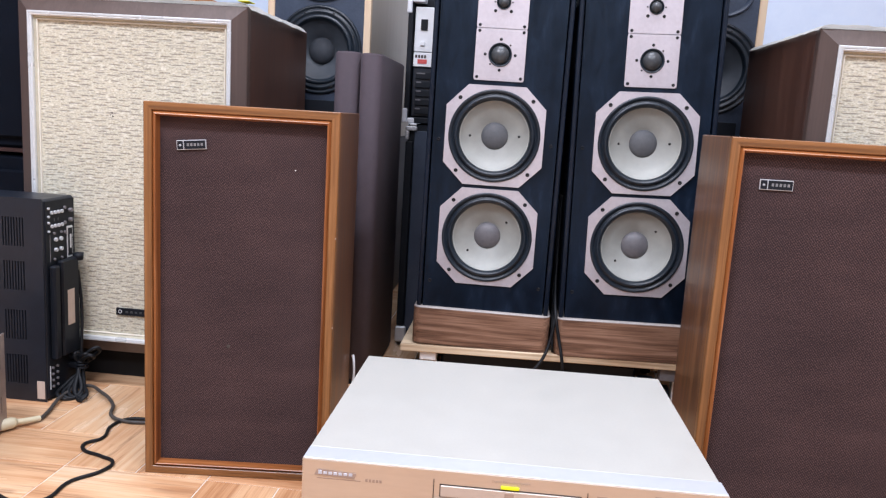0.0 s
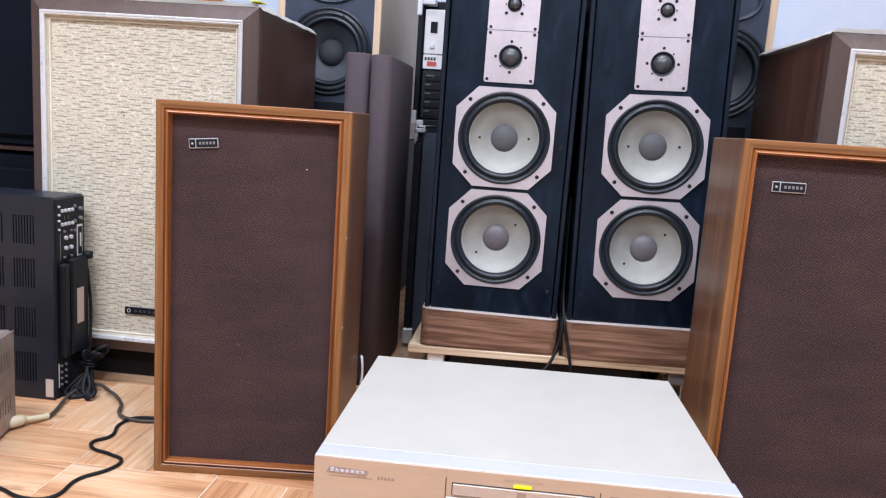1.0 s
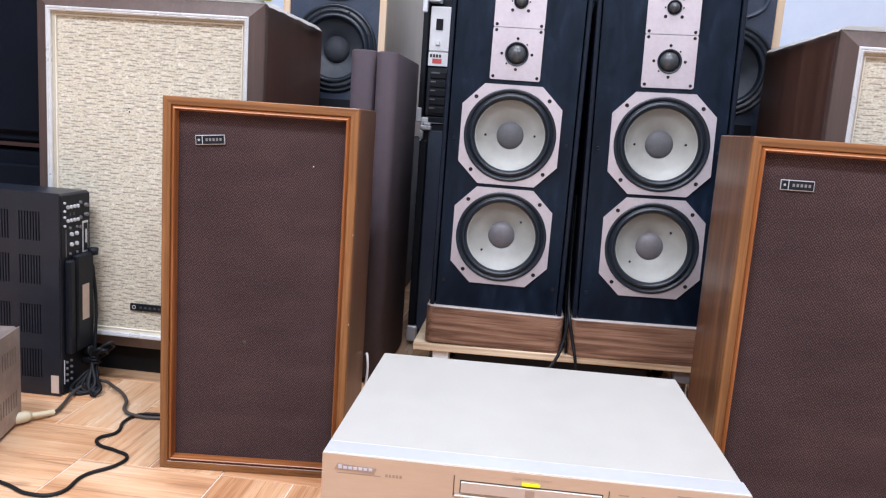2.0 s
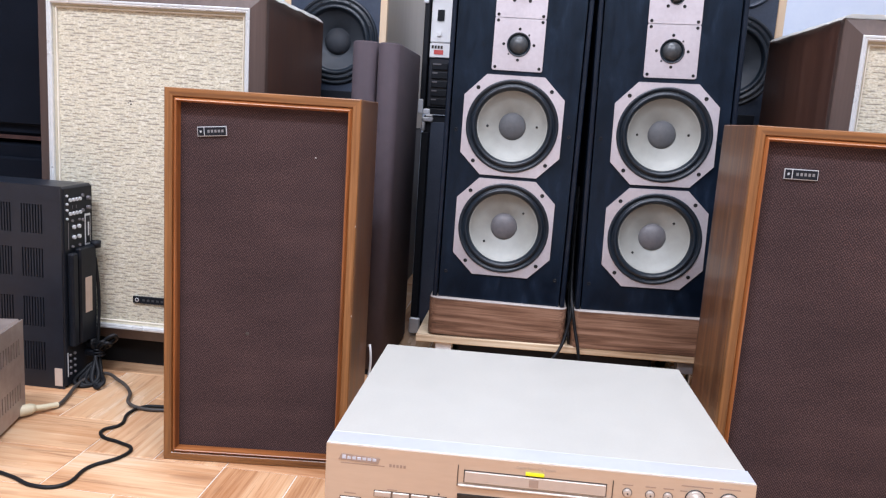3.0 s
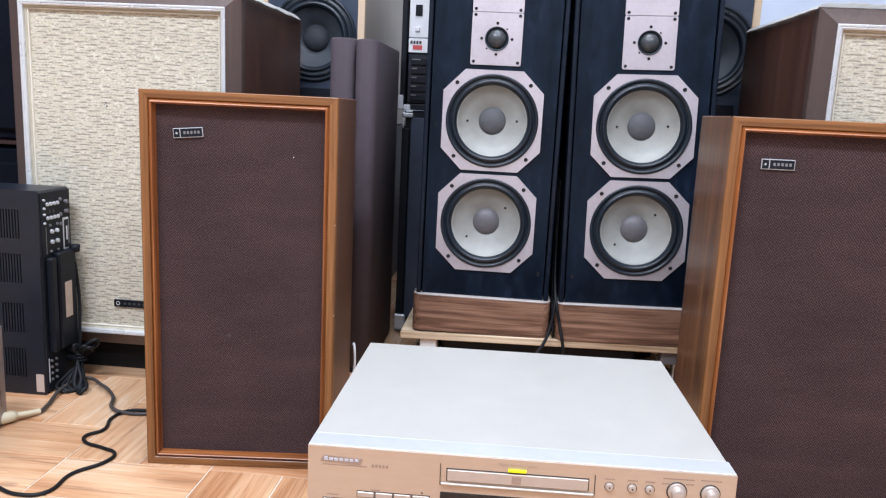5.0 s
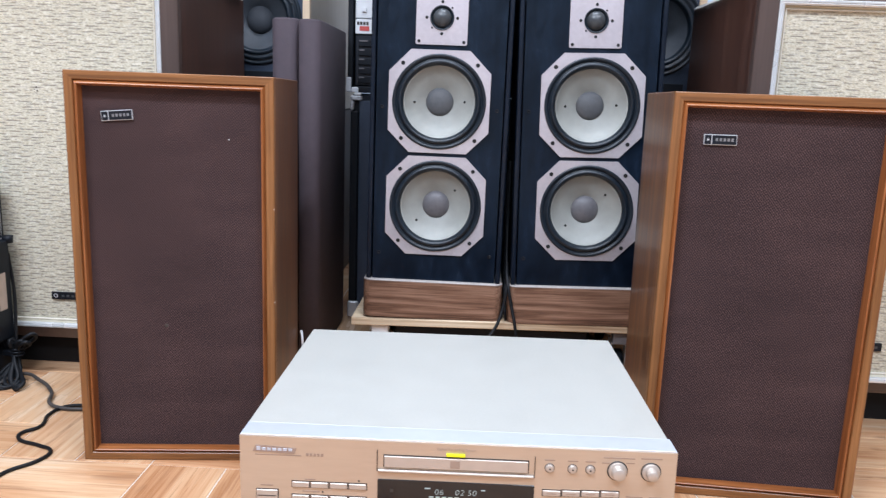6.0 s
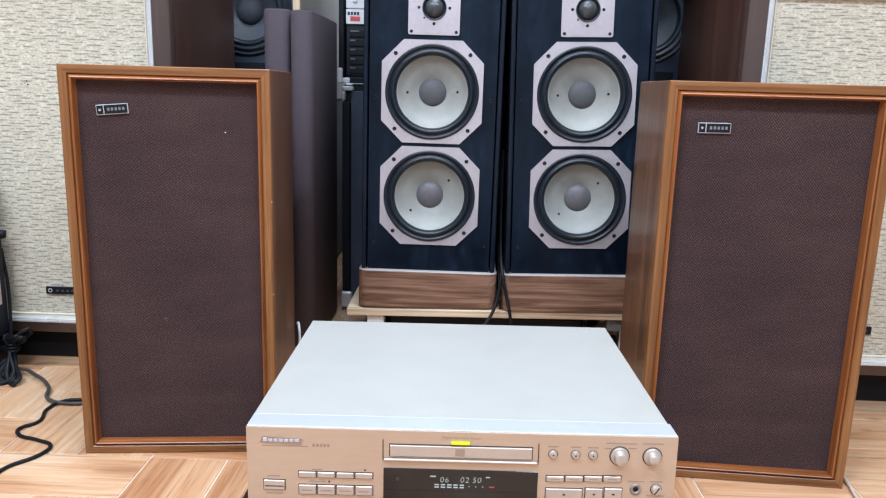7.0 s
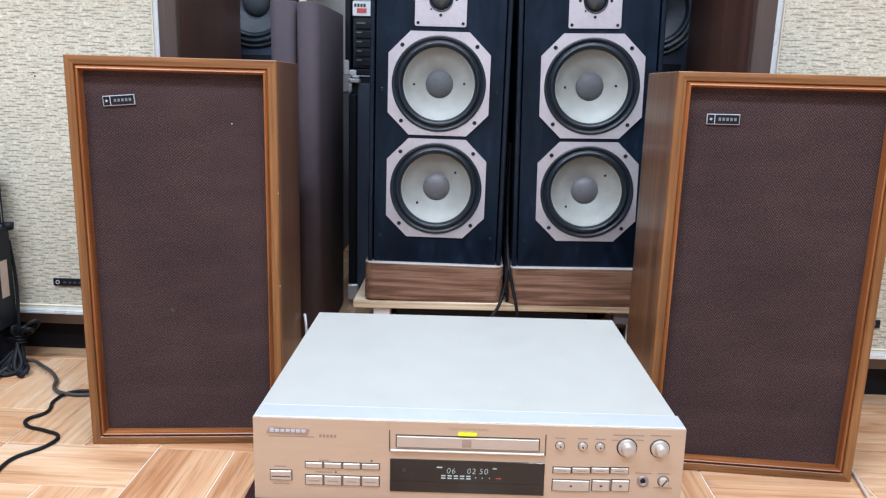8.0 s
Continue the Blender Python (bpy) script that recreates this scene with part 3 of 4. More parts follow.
for x0, x1, y0, y1 in ((0, 0.16, 0, 0.006), (0, 0.16, 0.144, 0.15), (0, 0.006, 0.006, 0.144), (0.154, 0.16, 0.006, 0.144)):
    part("tray_side", box(x0, x1, y0, y1, 0, 0.026, 0.001), "orange_wood", crate)

tagged(part("red_box", box(-0.905, -0.842, 0.80, 0.90, 0.7512, 0.7755, 0.0015), "maroon_card"), "flat dark red card box on the white sheet", "box")


# ---- drivers ----
def screw(x, y, z, r, parent):
    bm = lathe([(0, -0.0004), (r * 0.35, -0.0004), (r * 0.42, -0.0012), (r * 0.85, -0.0010), (r, -0.0002), (r, 0.001)], x, y, z, 12)
    return part("screw", bm, "screw", parent)


def ring_points(cx, cz, r, seg=48):
    return [(cx + r * math.cos(2 * math.pi * k / seg), cz + r * math.sin(2 * math.pi * k / seg)) for k in range(seg)]


def square(x0, x1, z0, z1):
    return [(x0, z0), (x1, z0), (x1, z1), (x0, z1)]


def pierced(outline, holes, y0, y1):
    """A flat board with the given outline and holes, from y0 back to y1."""
    bm = bmesh.new()
    sides = []
    for y in (y0, y1):
        loops, edges = [], []
        for points in (outline, *holes):
            vs = [bm.verts.new((x, y, z)) for x, z in points]
            edges += [bm.edges.new((vs[k], vs[(k + 1) % len(vs)])) for k in range(len(vs))]
            loops.append(vs)
        bmesh.ops.triangle_fill(bm, edges=edges, use_beauty=True)
        sides.append(loops)
    for a, b in zip(sides[0], sides[1]):
        for k in range(len(a)):
            n = (k + 1) % len(a)
            bm.faces.new((a[k], a[n], b[n], b[k]))
    return bm


def rounded(x0, x1, z0, z1, r, n=5):
    out = []
    for cx, cz, a0 in ((x1 - r, z1 - r, 0), (x0 + r, z1 - r, 90), (x0 + r, z0 + r, 180), (x1 - r, z0 + r, 270)):
        out += [(cx + r * math.cos(radians(a0 + 90 * k / n)), cz + r * math.sin(radians(a0 + 90 * k / n))) for k in range(n + 1)]
    return out


def woofer(tower, cx, cz, turn, cap):
    """Pale cone in an eight-cornered aluminium plate."""
    s, c = 0.0975, 0.0415
    octagon = [(cx - s + c, cz - s), (cx + s - c, cz - s), (cx + s, cz - s + c), (cx + s, cz + s - c), (cx + s - c, cz + s), (cx - s + c, cz + s), (cx - s, cz + s - c), (cx - s, cz - s + c)]
    p = part("woofer", pierced(octagon, [ring_points(cx, cz, 0.0885)], -0.0042, 0.0005), "plate", tower, "woofer with pale cone and eight-cornered silver plate")
    roll = [(0.0905, -0.0043), (0.0900, -0.0062), (0.0880, -0.0070), (0.0845, -0.0060), (0.0825, -0.0035), (0.0815, -0.0025), (0.0800, -0.0050), (0.0775, -0.0078), (0.0745, -0.0080), (0.0718, -0.0058), (0.0700, -0.0015), (0.0690, 0.0025), (0.0672, 0.0035)]
    part("surround", lathe(roll, cx, 0, cz, 56), "rubber", p, "black rubber surround")
    part("cone", lathe([(0.0690, 0.0020), (0.0665, 0.0026), (0.0660, 0.0040), (0.050, 0.0125), (0.036, 0.0205), (0.0262, 0.0270)], cx, 0, cz, 56), "cone", p)
    part("dust_cap", lathe([(0.0270, 0.0266), (0.0262, 0.0245), (0.021, 0.0205), (0.014, 0.0178), (0.007, 0.0163), (0, 0.0158)], cx, 0, cz, 40), cap, p, "grey dust cap")
    for k in (0, 1):
        a = radians(turn + 180 * k)
        part("lead_eyelet", lathe([(0, -0.0010), (0.0021, -0.0008), (0.0028, 0.0014)], cx + 0.0490 * math.cos(a), 0.0128, cz + 0.0490 * math.sin(a), 10), "screw", p)
    for sx in (-1, 1):
        for sz in (-1, 1):
            screw(cx + sx * 0.0712, -0.0042, cz + sz * 0.0712, 0.0040, p)


def dome_unit(tower, name, cx, cz, ring, bolts, label):
    p = part(name, pierced(rounded(cx - 0.0488, cx + 0.0488, cz - 0.0495, cz + 0.0495, 0.004), [ring_points(cx, cz, ring * 0.93, 36)], -0.0034, 0.0005), "plate", tower, label)
    part("dome_ring", lathe([(ring * 0.92, 0.001), (ring * 0.97, -0.0042), (ring, -0.0048), (ring * 0.97, -0.0050), (ring * 0.88, -0.0042), (ring * 0.80, -0.0015), (ring * 0.76, 0.001)], cx, 0, cz, 36), "rubber", p)
    part("dome", lathe([(ring * 0.80, 0.0010), (ring * 0.75, -0.0030), (ring * 0.60, -0.0072), (ring * 0.38, -0.0102), (ring * 0.16, -0.0116), (0, -0.0118)], cx, 0, cz, 32), "dome", p, "grey dome")
    for sx in (-1, 1):
        for sz in (-1, 1):
            screw(cx + sx * 0.0425, -0.0034, cz + sz * 0.0435, 0.0031, p)
    for x, z, r in bolts:
        screw(cx + x, -0.0034, cz + z, r, p)


def tower_loudspeaker(x0, x1, y, lean, shift, label):
    w, d, z0, top = x1 - x0, 0.27, 0.1826, 1.120
    t = thing("tower_loudspeaker", pose(x0, y, 0.1055, 0, lean) @ pose(0, 0, -0.1055), label, "loudspeaker", "pair of black tower loudspeakers")
    c = w / 2 + shift
    zs = {"low": 0.3375 - 0.004, "high": 0.5355, "mid": 0.6915, "tweeter": 0.7895}
    # carcass with a front lip round the baffle
    part("cabinet", box(0, w, 0.0605, d, z0, top, 0.003), "tower_black", t)
    part("side_lip", box(0, 0.0090, -0.005, 0.060, z0, top, 0.0024, segments=3), "tower_black", t)
    part("side_lip", box(w - 0.0090, w, -0.005, 0.060, z0, top, 0.0024, segments=3), "tower_black", t)
    part("top_lip", box(0.0092, w - 0.0092, -0.005, 0.060, top - 0.009, top, 0.002), "tower_black", t)
    cuts = [ring_points(c, zs["low"], 0.0800), ring_points(c, zs["high"], 0.0800), ring_points(c, zs["mid"], 0.0225, 36), ring_points(c, zs["tweeter"], 0.0180, 36)]
    bm = pierced(square(0.0118, w - 0.0118, z0, top - 0.0118), cuts, 0, 0.018)
    part("baffle", bm, "smudged_black", t, "satin blue-black front baffle")
    woofer(t, c, zs["low"], 40, "cap")
    woofer(t, c, zs["high"], 2, "cap_dark")
    r = 0.0290
    dome_unit(t, "midrange", c, zs["mid"], 0.0228, [(0, r, 0.0029), (r, 0, 0.0029), (0, -r, 0.0029), (-r, 0, 0.0029), (0.0185, 0.0185, 0.0018), (-0.0185, -0.0185, 0.0018)], "midrange dome on a square silver plate")
    dome_unit(t, "tweeter", c, zs["tweeter"], 0.0138, [(sx * 0.0150, sz * 0.0165, 0.0032) for sx in (-1, 1) for sz in (-1, 1)] + [(0.0168, 0, 0.0016), (-0.0168, 0, 0.0016)], "tweeter dome on a square silver plate")
    for x in (0.0235, w - 0.0235):
        for z in (0.236, 0.523, 0.86):
            part("grille_socket", lathe([(0, 0.0002), (0.0016, 0.0002), (0.0020, -0.0012), (0.0034, -0.0012), (0.0036, 0.0004)], x, 0, z, 14), "screw", t)
    # plinth with rounded corners
    outline = rounded(-0.006, w + 0.006, -0.012, d + 0.006, 0.018, 6)
    bm = bmesh.new()
    for k, (z, inset) in enumerate(((0.1055, 0.0), (0.1795, 0.0))):
        ring = [bm.verts.new((x + (inset if x < w / 2 else -inset), yy + (inset if yy < d / 2 else -inset), z)) for x, yy in outline]
        if k:
            for j in range(len(ring)):
                bm.faces.new((last[j], last[(j + 1) % len(ring)], ring[(j + 1) % len(ring)], ring[j]))
        else:
            bm.faces.new(ring)
        last = ring
    bm.faces.new(last)
    plinth = part("plinth", bm, "plinth", t, "walnut plinth with rounded corners")
    rim = bmesh.new()
    last = None
    for z, inset in ((0.1797, 0.0004), (0.1812, 0.0004), (0.1824, 0.0020)):
        ring = [rim.verts.new((x + (inset if x < w / 2 else -inset), yy + (inset if yy < d / 2 else -inset), z)) for x, yy in outline]
        if last:
            for j in range(len(ring)):
                rim.faces.new((last[j], last[(j + 1) % len(ring)], ring[(j + 1) % len(ring)], ring[j]))
        else:
            rim.faces.new(ring)
        last = ring
    rim.faces.new(last)
    part("top_edge", rim, "pale_edge", plinth, "pale worn top edge")
    return t


tower_loudspeaker(-0.2045, 0.0640, 0.812, 0.25, -0.0012, "tall black tower loudspeaker with silver driver plates on walnut plinth")
tower_loudspeaker(0.0875, 0.3610, 0.806, -1.1, 0.0055, "tall black tower loudspeaker with silver driver plates on walnut plinth")

# ---- the low trolley under the towers ----
trolley = thing("trolley", pose(0, 0, 0), "low pine board trolley on small casters under the towers", "trolley")
for y0, y1 in ((0.796, 0.870), (0.874, 0.965), (0.969, 1.060), (1.064, 1.125)):
    part("board", box(-0.231, 0.372, y0, y1, 0.0895, 0.1045, 0.0015), "pine", trolley).matrix_local = pose(0, 0, 0, 0, -0.8)
for x in (-0.175, 0.315):
    part("mount", box(x - 0.017, x + 0.017, 0.806, 0.834, 0.0672, 0.0868 if x < 0 else 0.0930, 0.002), "white_plastic" if x < 0 else "cap", trolley, "scuffed caster mount")
    part("batten", box(x - 0.018, x + 0.018, 0.870, 1.10, 0.067, 0.0870 if x < 0 else 0.0936, 0.001), "pine", trolley)
    for y in (0.84, 1.06):
        wheel = part("caster", lathe([(0, -0.010), (0.020, -0.010), (0.024, -0.007), (0.024, 0.007), (0.020, 0.010), (0, 0.010)], 0, 0, 0, 20), "matte_black", trolley, "small black caster wheel")
        wheel.matrix_local = pose(x, y, 0.0245, 0, 0, 90)
        bm = box(x - 0.017, x + 0.017, y - 0.017, y + 0.017, 0.063, 0.0668)
        box(x - 0.017, x - 0.014, y - 0.012, y + 0.012, 0.018, 0.0635, 0, bm), box(x + 0.014, x + 0.017, y - 0.012, y + 0.012, 0.018, 0.0635, 0, bm)
        part("caster_fork", bm, "steel", trolley)
# black filler added for the deep shade under the boards
tagged(part("dark_filler_box", box(-0.150, 0.255, 0.835, 1.110, 0, 0.084, 0.006), "matte_black"), "flat black box added to darken the space under the trolley", "box")
tagged(part("blue_box", box(0.262, 0.296, 0.80, 0.86, 0.0, 0.060, 0.004), "blue_box"), "small dark blue plastic box under the trolley", "box")

# speaker cables hanging between the towers
rope("speaker_cable", [(0.078, 0.90, 0.42), (0.077, 0.845, 0.235), (0.078, 0.800, 0.180), (0.072, 0.790, 0.135), (0.058, 0.776, 0.098), (0.035, 0.768, 0.070), (-0.02, 0.80, 0.010), (-0.10, 0.90, 0.005)], 0.0033, "cord")
tagged(bpy.data.objects["speaker_cable"], "thin black speaker cable hanging between the towers", "cable", "speaker cables")
tagged(rope("speaker_cable", [(0.074, 0.90, 0.40), (0.077, 0.840, 0.225), (0.080, 0.798, 0.185), (0.089, 0.788, 0.142), (0.098, 0.775, 0.102), (0.102, 0.774, 0.070), (0.11, 0.82, 0.006), (0.16, 0.92, 0.005)], 0.0033, "cord"),
       "thin black speaker cable hanging between the towers", "cable", "speaker cables")
tagged(rope("speaker_cable", [(0.076, 0.93, 0.42), (0.0745, 0.862, 0.21), (0.076, 0.818, 0.150), (0.079, 0.806, 0.112), (0.082, 0.90, 0.108), (0.084, 1.05, 0.108)], 0.0026, "cord"),
       "thin black speaker cable hanging between the towers", "cable", "speaker cables")


# ---- plum columns ----
def column(x0, x1, y0, y1, top, label):
    t = thing("column_loudspeaker", pose(x0, y0, 0), label, "loudspeaker", "pair of plum column loudspeakers")
    w, d = x1 - x0, y1 - y0
    outline = rounded(0, w, 0, d, 0.019, 6)
    bm = bmesh.new()
    last = None
    for z, inset in ((0.012, 0), (top - 0.003, 0), (top, 0.003)):
        ring = [bm.verts.new((x + (inset if x < w / 2 else -inset), y + (inset if y < d / 2 else -inset), z)) for x, y in outline]
        if last:
            for j in range(len(ring)):
                bm.faces.new((last[j], last[(j + 1) % len(ring)], ring[(j + 1) % len(ring)], ring[j])).smooth = z < top
        else:
            bm.faces.new(ring)
        last = ring
    bm.faces.new(last)
    part("cloth_sleeve", bm, "plum", t, "dark plum cloth cover")
    part("foot", box(0.004, w - 0.004, 0.006, d - 0.006, 0, 0.012), "matte_black", t)
    return t


column(-0.3975, -0.3465, 0.815, 1.08, 0.683, "slim column loudspeaker covered in dark plum cloth")
column(-0.3430, -0.2990, 0.800, 1.11, 0.6805, "slim column loudspeaker covered in dark plum cloth")


# ---- stage loudspeakers behind ----
def stage_loudspeaker(x0, x1, y, cx, cz, label):
    t = thing("stage_loudspeaker", pose(x0, y, 0), label, "loudspeaker", "pair of black stage loudspeakers")
    w, d, top, e, low = x1 - x0, 0.705, 1.06, 0.0165, 0.50
    cx = cx - x0
    for a, b in ((0, e), (w - e, w)):
        part("front_edge", box(a, b, 0, 0.016, low, top, 0.001), "ply", t, "bare plywood front edge")
        part("side", box(a, b, 0.0163, d, low, top), "cabinet_side", t, "bare brown side board")
    part("back", box(e, w - e, 0.12, d, low, top), "cabinet_side", t)
    bm = pierced(square(e, w - e, low, top), [ring_points(cx, cz, 0.072)], 0.003, 0.020)
    part("baffle", bm, "pa_black", t, "black painted baffle")
    f = part("woofer", lathe([(0.1039, 0.003), (0.1039, -0.001), (0.1013, -0.004), (0.0976, -0.004), (0.0960, -0.001), (0.0934, -0.001), (0.0918, -0.005), (0.0865, -0.006), (0.0844, -0.003), (0.0818, -0.003)], cx, 0, cz, 56), "rubber", t, "large black woofer")
    part("surround", lathe([(0.0819, -0.003), (0.0797, -0.0055), (0.0765, -0.0065), (0.0728, -0.005), (0.0707, 0.001), (0.0686, 0.004)], cx, 0, cz, 56), "rubber", f)
    part("cone", lathe([(0.0691, 0.0035), (0.0675, 0.005), (0.0475, 0.018), (0.0285, 0.032), (0.0253, 0.036)], cx, 0, cz, 56), "cone_dark", f)
    part("dust_cap", lathe([(0.0327, 0.034), (0.0316, 0.027), (0.0232, 0.0200), (0.0127, 0.0165), (0, 0.0155)], cx, 0, cz, 36), "dome_matte", f)
    for k in range(8):
        a = radians(22.5 + 45 * k)
        screw(cx + 0.0902 * math.cos(a), -0.005, cz + 0.0902 * math.sin(a), 0.0028, f)
    # horn flare above, port slot below
    horn = part("horn", lathe([(0.074, 0.003), (0.074, -0.002), (0.070, -0.004), (0.066, -0.002), (0.045, 0.020), (0.022, 0.05), (0.015, 0.06)], cx, 0, 0, 48), "pa_black", t, "black horn")
    horn.matrix_local = pose(0, 0, cz + 0.158) @ Matrix.Diagonal((1, 1, 0.62, 1))
    slot = part("port", box(e + 0.02, w - e - 0.02, -0.001, 0.0026, cz - 0.150, cz - 0.118, 0.001), "matte_black", t, "black port slot")
    return t


# added crates, coloured dark for the shade low behind the columns
for x0, x1 in ((-0.640, -0.390), (0.270, 0.507)):
    crate = thing("shade_crate", pose(x0, 1.125, 0), "dark crate added for the shade under a stage loudspeaker", "crate", "black crates")
    part("crate_body", box(0.002, x1 - x0 - 0.002, 0.004, 0.723, 0, 0.499, 0.004), "shaded_crate_board", crate, "dark brown board with the shade in its colour")
    part("crate_front", box(0.012, x1 - x0 - 0.012, 0.0, 0.0038, 0.02, 0.48, 0.001), "matte_black", crate)
stage_loudspeaker(-0.640, -0.390, 1.130, -0.5130, 0.707, "black two-way stage loudspeaker with bare plywood edges")
stage_loudspeaker(0.270, 0.507, 1.120, 0.4010, 0.711, "black two-way stage loudspeaker with bare plywood edges")

# ---- flight cases ----
rack = thing("rack_case", pose(-0.2985, 1.115, 0.548), "black rack flight case with white and black units", "flight case")
part("rail", box(0, 0.013, 0, 0.03, 0.004, 0.288, 0.002), "matte_black", rack)
part("rail", box(0.467, 0.48, 0, 0.03, 0.004, 0.288, 0.002), "matte_black", rack)
part("shell", box(0.001, 0.479, 0.0305, 0.40, 0.002, 0.290, 0.004), "matte_black", rack)
part("sill", box(0.0135, 0.4665, 0.002, 0.03, 0.0, 0.014, 0.002), "matte_black", rack)
for z0, z1 in ((0.0005, 0.034), (0.252, 0.291)):
    part("corner", box(-0.003, 0.009, -0.004, 0.03, z0, z1, 0.002), "bright_corner", rack, "bright steel corner")
for z0, z1, x1 in ((0.0, 0.012, 0.026), (0.277, 0.291, 0.040)):
    part("corner", box(0.0095, x1, -0.004, 0.03, z0, z1, 0.002), "bright_corner", rack, "bright steel corner")
white_unit = part("rack_unit", box(0.016, 0.464, 0.006, 0.0302, 0.166, 0.268, 0.002), "white_plastic", rack, "pale grey faceplate with small window")
part("window", box(0.030, 0.046, 0.0035, 0.0062, 0.215, 0.240, 0.0005), "matte_black", white_unit)
part("push_button", box(0.031, 0.041, 0.0020, 0.0062, 0.180, 0.190, 0.0008), "white_plastic", white_unit)
label_unit = part("rack_label", box(0.016, 0.464, 0.006, 0.0302, 0.132, 0.1645, 0.001), "white_plastic", rack, "white strip with red print")
part("print_bar", box(0.026, 0.048, 0.0050, 0.0061, 0.139, 0.149), "red", label_unit)
for k in range(4):
    part("print_bar", box(0.020 + 0.007 * k, 0.025 + 0.007 * k, 0.0050, 0.0061, 0.152, 0.159), "gap", label_unit)
lower_unit = part("rack_unit", box(0.016, 0.464, 0.008, 0.0302, 0.016, 0.130, 0.002), "amp_black", rack, "black unit with ribbed keys")
for k in range(5):
    key = part("rack_key", box(0.024, 0.062, 0.003, 0.0082, 0.022 + 0.0205 * k, 0.037 + 0.0205 * k, 0.001), "matte_black", lower_unit)
    part("key_mark", box(0.026, 0.046 if k == 4 else 0.038, 0.0022, 0.0031, 0.033 + 0.0205 * k, 0.036 + 0.0205 * k), "cap", key)
low_case = thing("stage_case", pose(-0.2875, 1.110, 0), "tall black stage case with steel corners and grille", "flight case")
part("shell", box(0, 0.50, 0.012, 0.42, 0.012, 0.546, 0.004), "matte_black", low_case)
part("grille", box(0.018, 0.482, 0.004, 0.0118, 0.04, 0.530, 0.001), "pa_black", low_case, "black steel mesh grille")
part("edge_rail", box(-0.002, 0.016, 0, 0.0118, 0.05, 0.505, 0.002), "matte_black", low_case)
part("corner", box(-0.003, 0.024, -0.003, 0.0117, 0.530, 0.541, 0.0025), "worn_steel", low_case, "worn steel corner")
part("corner", box(-0.003, 0.0055, -0.003, 0.0117, 0.508, 0.5295, 0.0025), "worn_steel", low_case, "worn steel corner")
part("latch", box(0.006, 0.022, -0.002, 0.0117, 0.5425, 0.5475, 0.001), "white_plastic", low_case, "pale latch plate")
part("corner", box(-0.004, 0.022, -0.004, 0.0117, 0.010, 0.049, 0.003), "steel", low_case, "worn steel corner")
for x in (0.03, 0.44):
    for y in (0.05, 0.35):
        part("foot", box(x, x + 0.03, y, y + 0.03, 0, 0.012), "matte_black", low_case)

# ---- black cabinets at the far side ----
for z0, z1, label in ((0.0, 0.432, "big black loudspeaker cabinet standing on the tiles"), (0.440, 1.10, "big black loudspeaker cabinet stacked on another")):
    t = thing("stacked_cabinet", pose(-1.52, 0.80, z0), label, "loudspeaker", "stack of black cabinets")
    h = z1 - z0
    part("cabinet", box(0, 0.545, 0.012, 0.42, 0.008 if z0 else 0, h, 0.006), "deep_black", t)
    part("grille", box(0.02, 0.525, 0, 0.0118, 0.03, h - 0.03, 0.004), "deep_black", t, "black cloth grille")
    if z0:
        part("red_line", box(0.0, 0.545, 0.006, 0.40, 0, 0.0078), "maroon", t, "dark red edge strip")

# ---- the receiver standing on its side ----
amp = thing("stereo_receiver", pose(-1.054, 0.562, 0), "black stereo receiver standing on its side, sockets showing", "receiver")
W, D, HT = 0.2, 0.098, 0.378
bm = box(0, W, 0.003, D, 0.003, HT, 0.003)
part("chassis", bm, "amp_black", amp)
# cover board with slots cut through as gaps between bars
bands = ((0.033, 0.088), (0.117, 0.173), (0.210, 0.264), (0.291, 0.344))
slots = [square(x0 + 0.0054 * k, x0 + 0.0054 * k + 0.0026, a, b) for a, b in bands for x0, n in ((0.020, 5), (0.080, 5), (0.124, 8)) for k in range(n)]
cover = pierced(square(0, W, 0, HT + 0.001), slots, -0.0006, 0.0026)
part("cover", cover, "amp_black", amp, "black steel cover with rows of slots")
part("slot_backing", box(0.004, W - 0.004, 0.0024, 0.0029, 0.004, HT - 0.004), "void", amp)
rear = part("rear_panel", box(W - 0.0005, W + 0.002, 0.006, D - 0.002, 0.004, HT - 0.004, 0.0006), "matte_black", amp, "black rear panel full of sockets")


def socket(y, z, r, material="steel", depth=0.003):
    bm = lathe([(0, 0.001), (r * 0.45, 0.001), (r * 0.5, -depth), (r * 0.95, -depth), (r, -depth * 0.8), (r, 0.001)], 0, 0, 0, 14)
    ob = part("socket", bm, material, rear)
    ob.matrix_local = pose(W + 0.002, y, z, 0, 0, 90)
    return ob


for zz in (0.3525, 0.3275):
    for k in range(4):
        socket(0.024 + 0.0105 * k, zz, 0.0034)
for zz in (0.361, 0.346, 0.335, 0.319):
    socket(0.014, zz, 0.0022)
for zz in (0.358, 0.330, 0.312):
    socket(0.064, zz, 0.0032, "cap")
for zz in (0.302, 0.283):
    for yy in (0.034, 0.050):
        socket(yy, zz, 0.0038, "steel", 0.004)
for zz in (0.292, 0.266):
    for yy in (0.030, 0.052):
        socket(yy, zz + 0.022 * (zz > 0.28), 0.0024, "cap")
plug_rows = ((0.080, 0.352), (0.080, 0.334))
for yy, zz in plug_rows:
    socket(yy, zz, 0.0038, "cap", 0.006)
part("port_frame", box(W + 0.002, W + 0.0034, 0.070, 0.088, 0.262, 0.322, 0.0006), "steel", rear, "silver framed port")
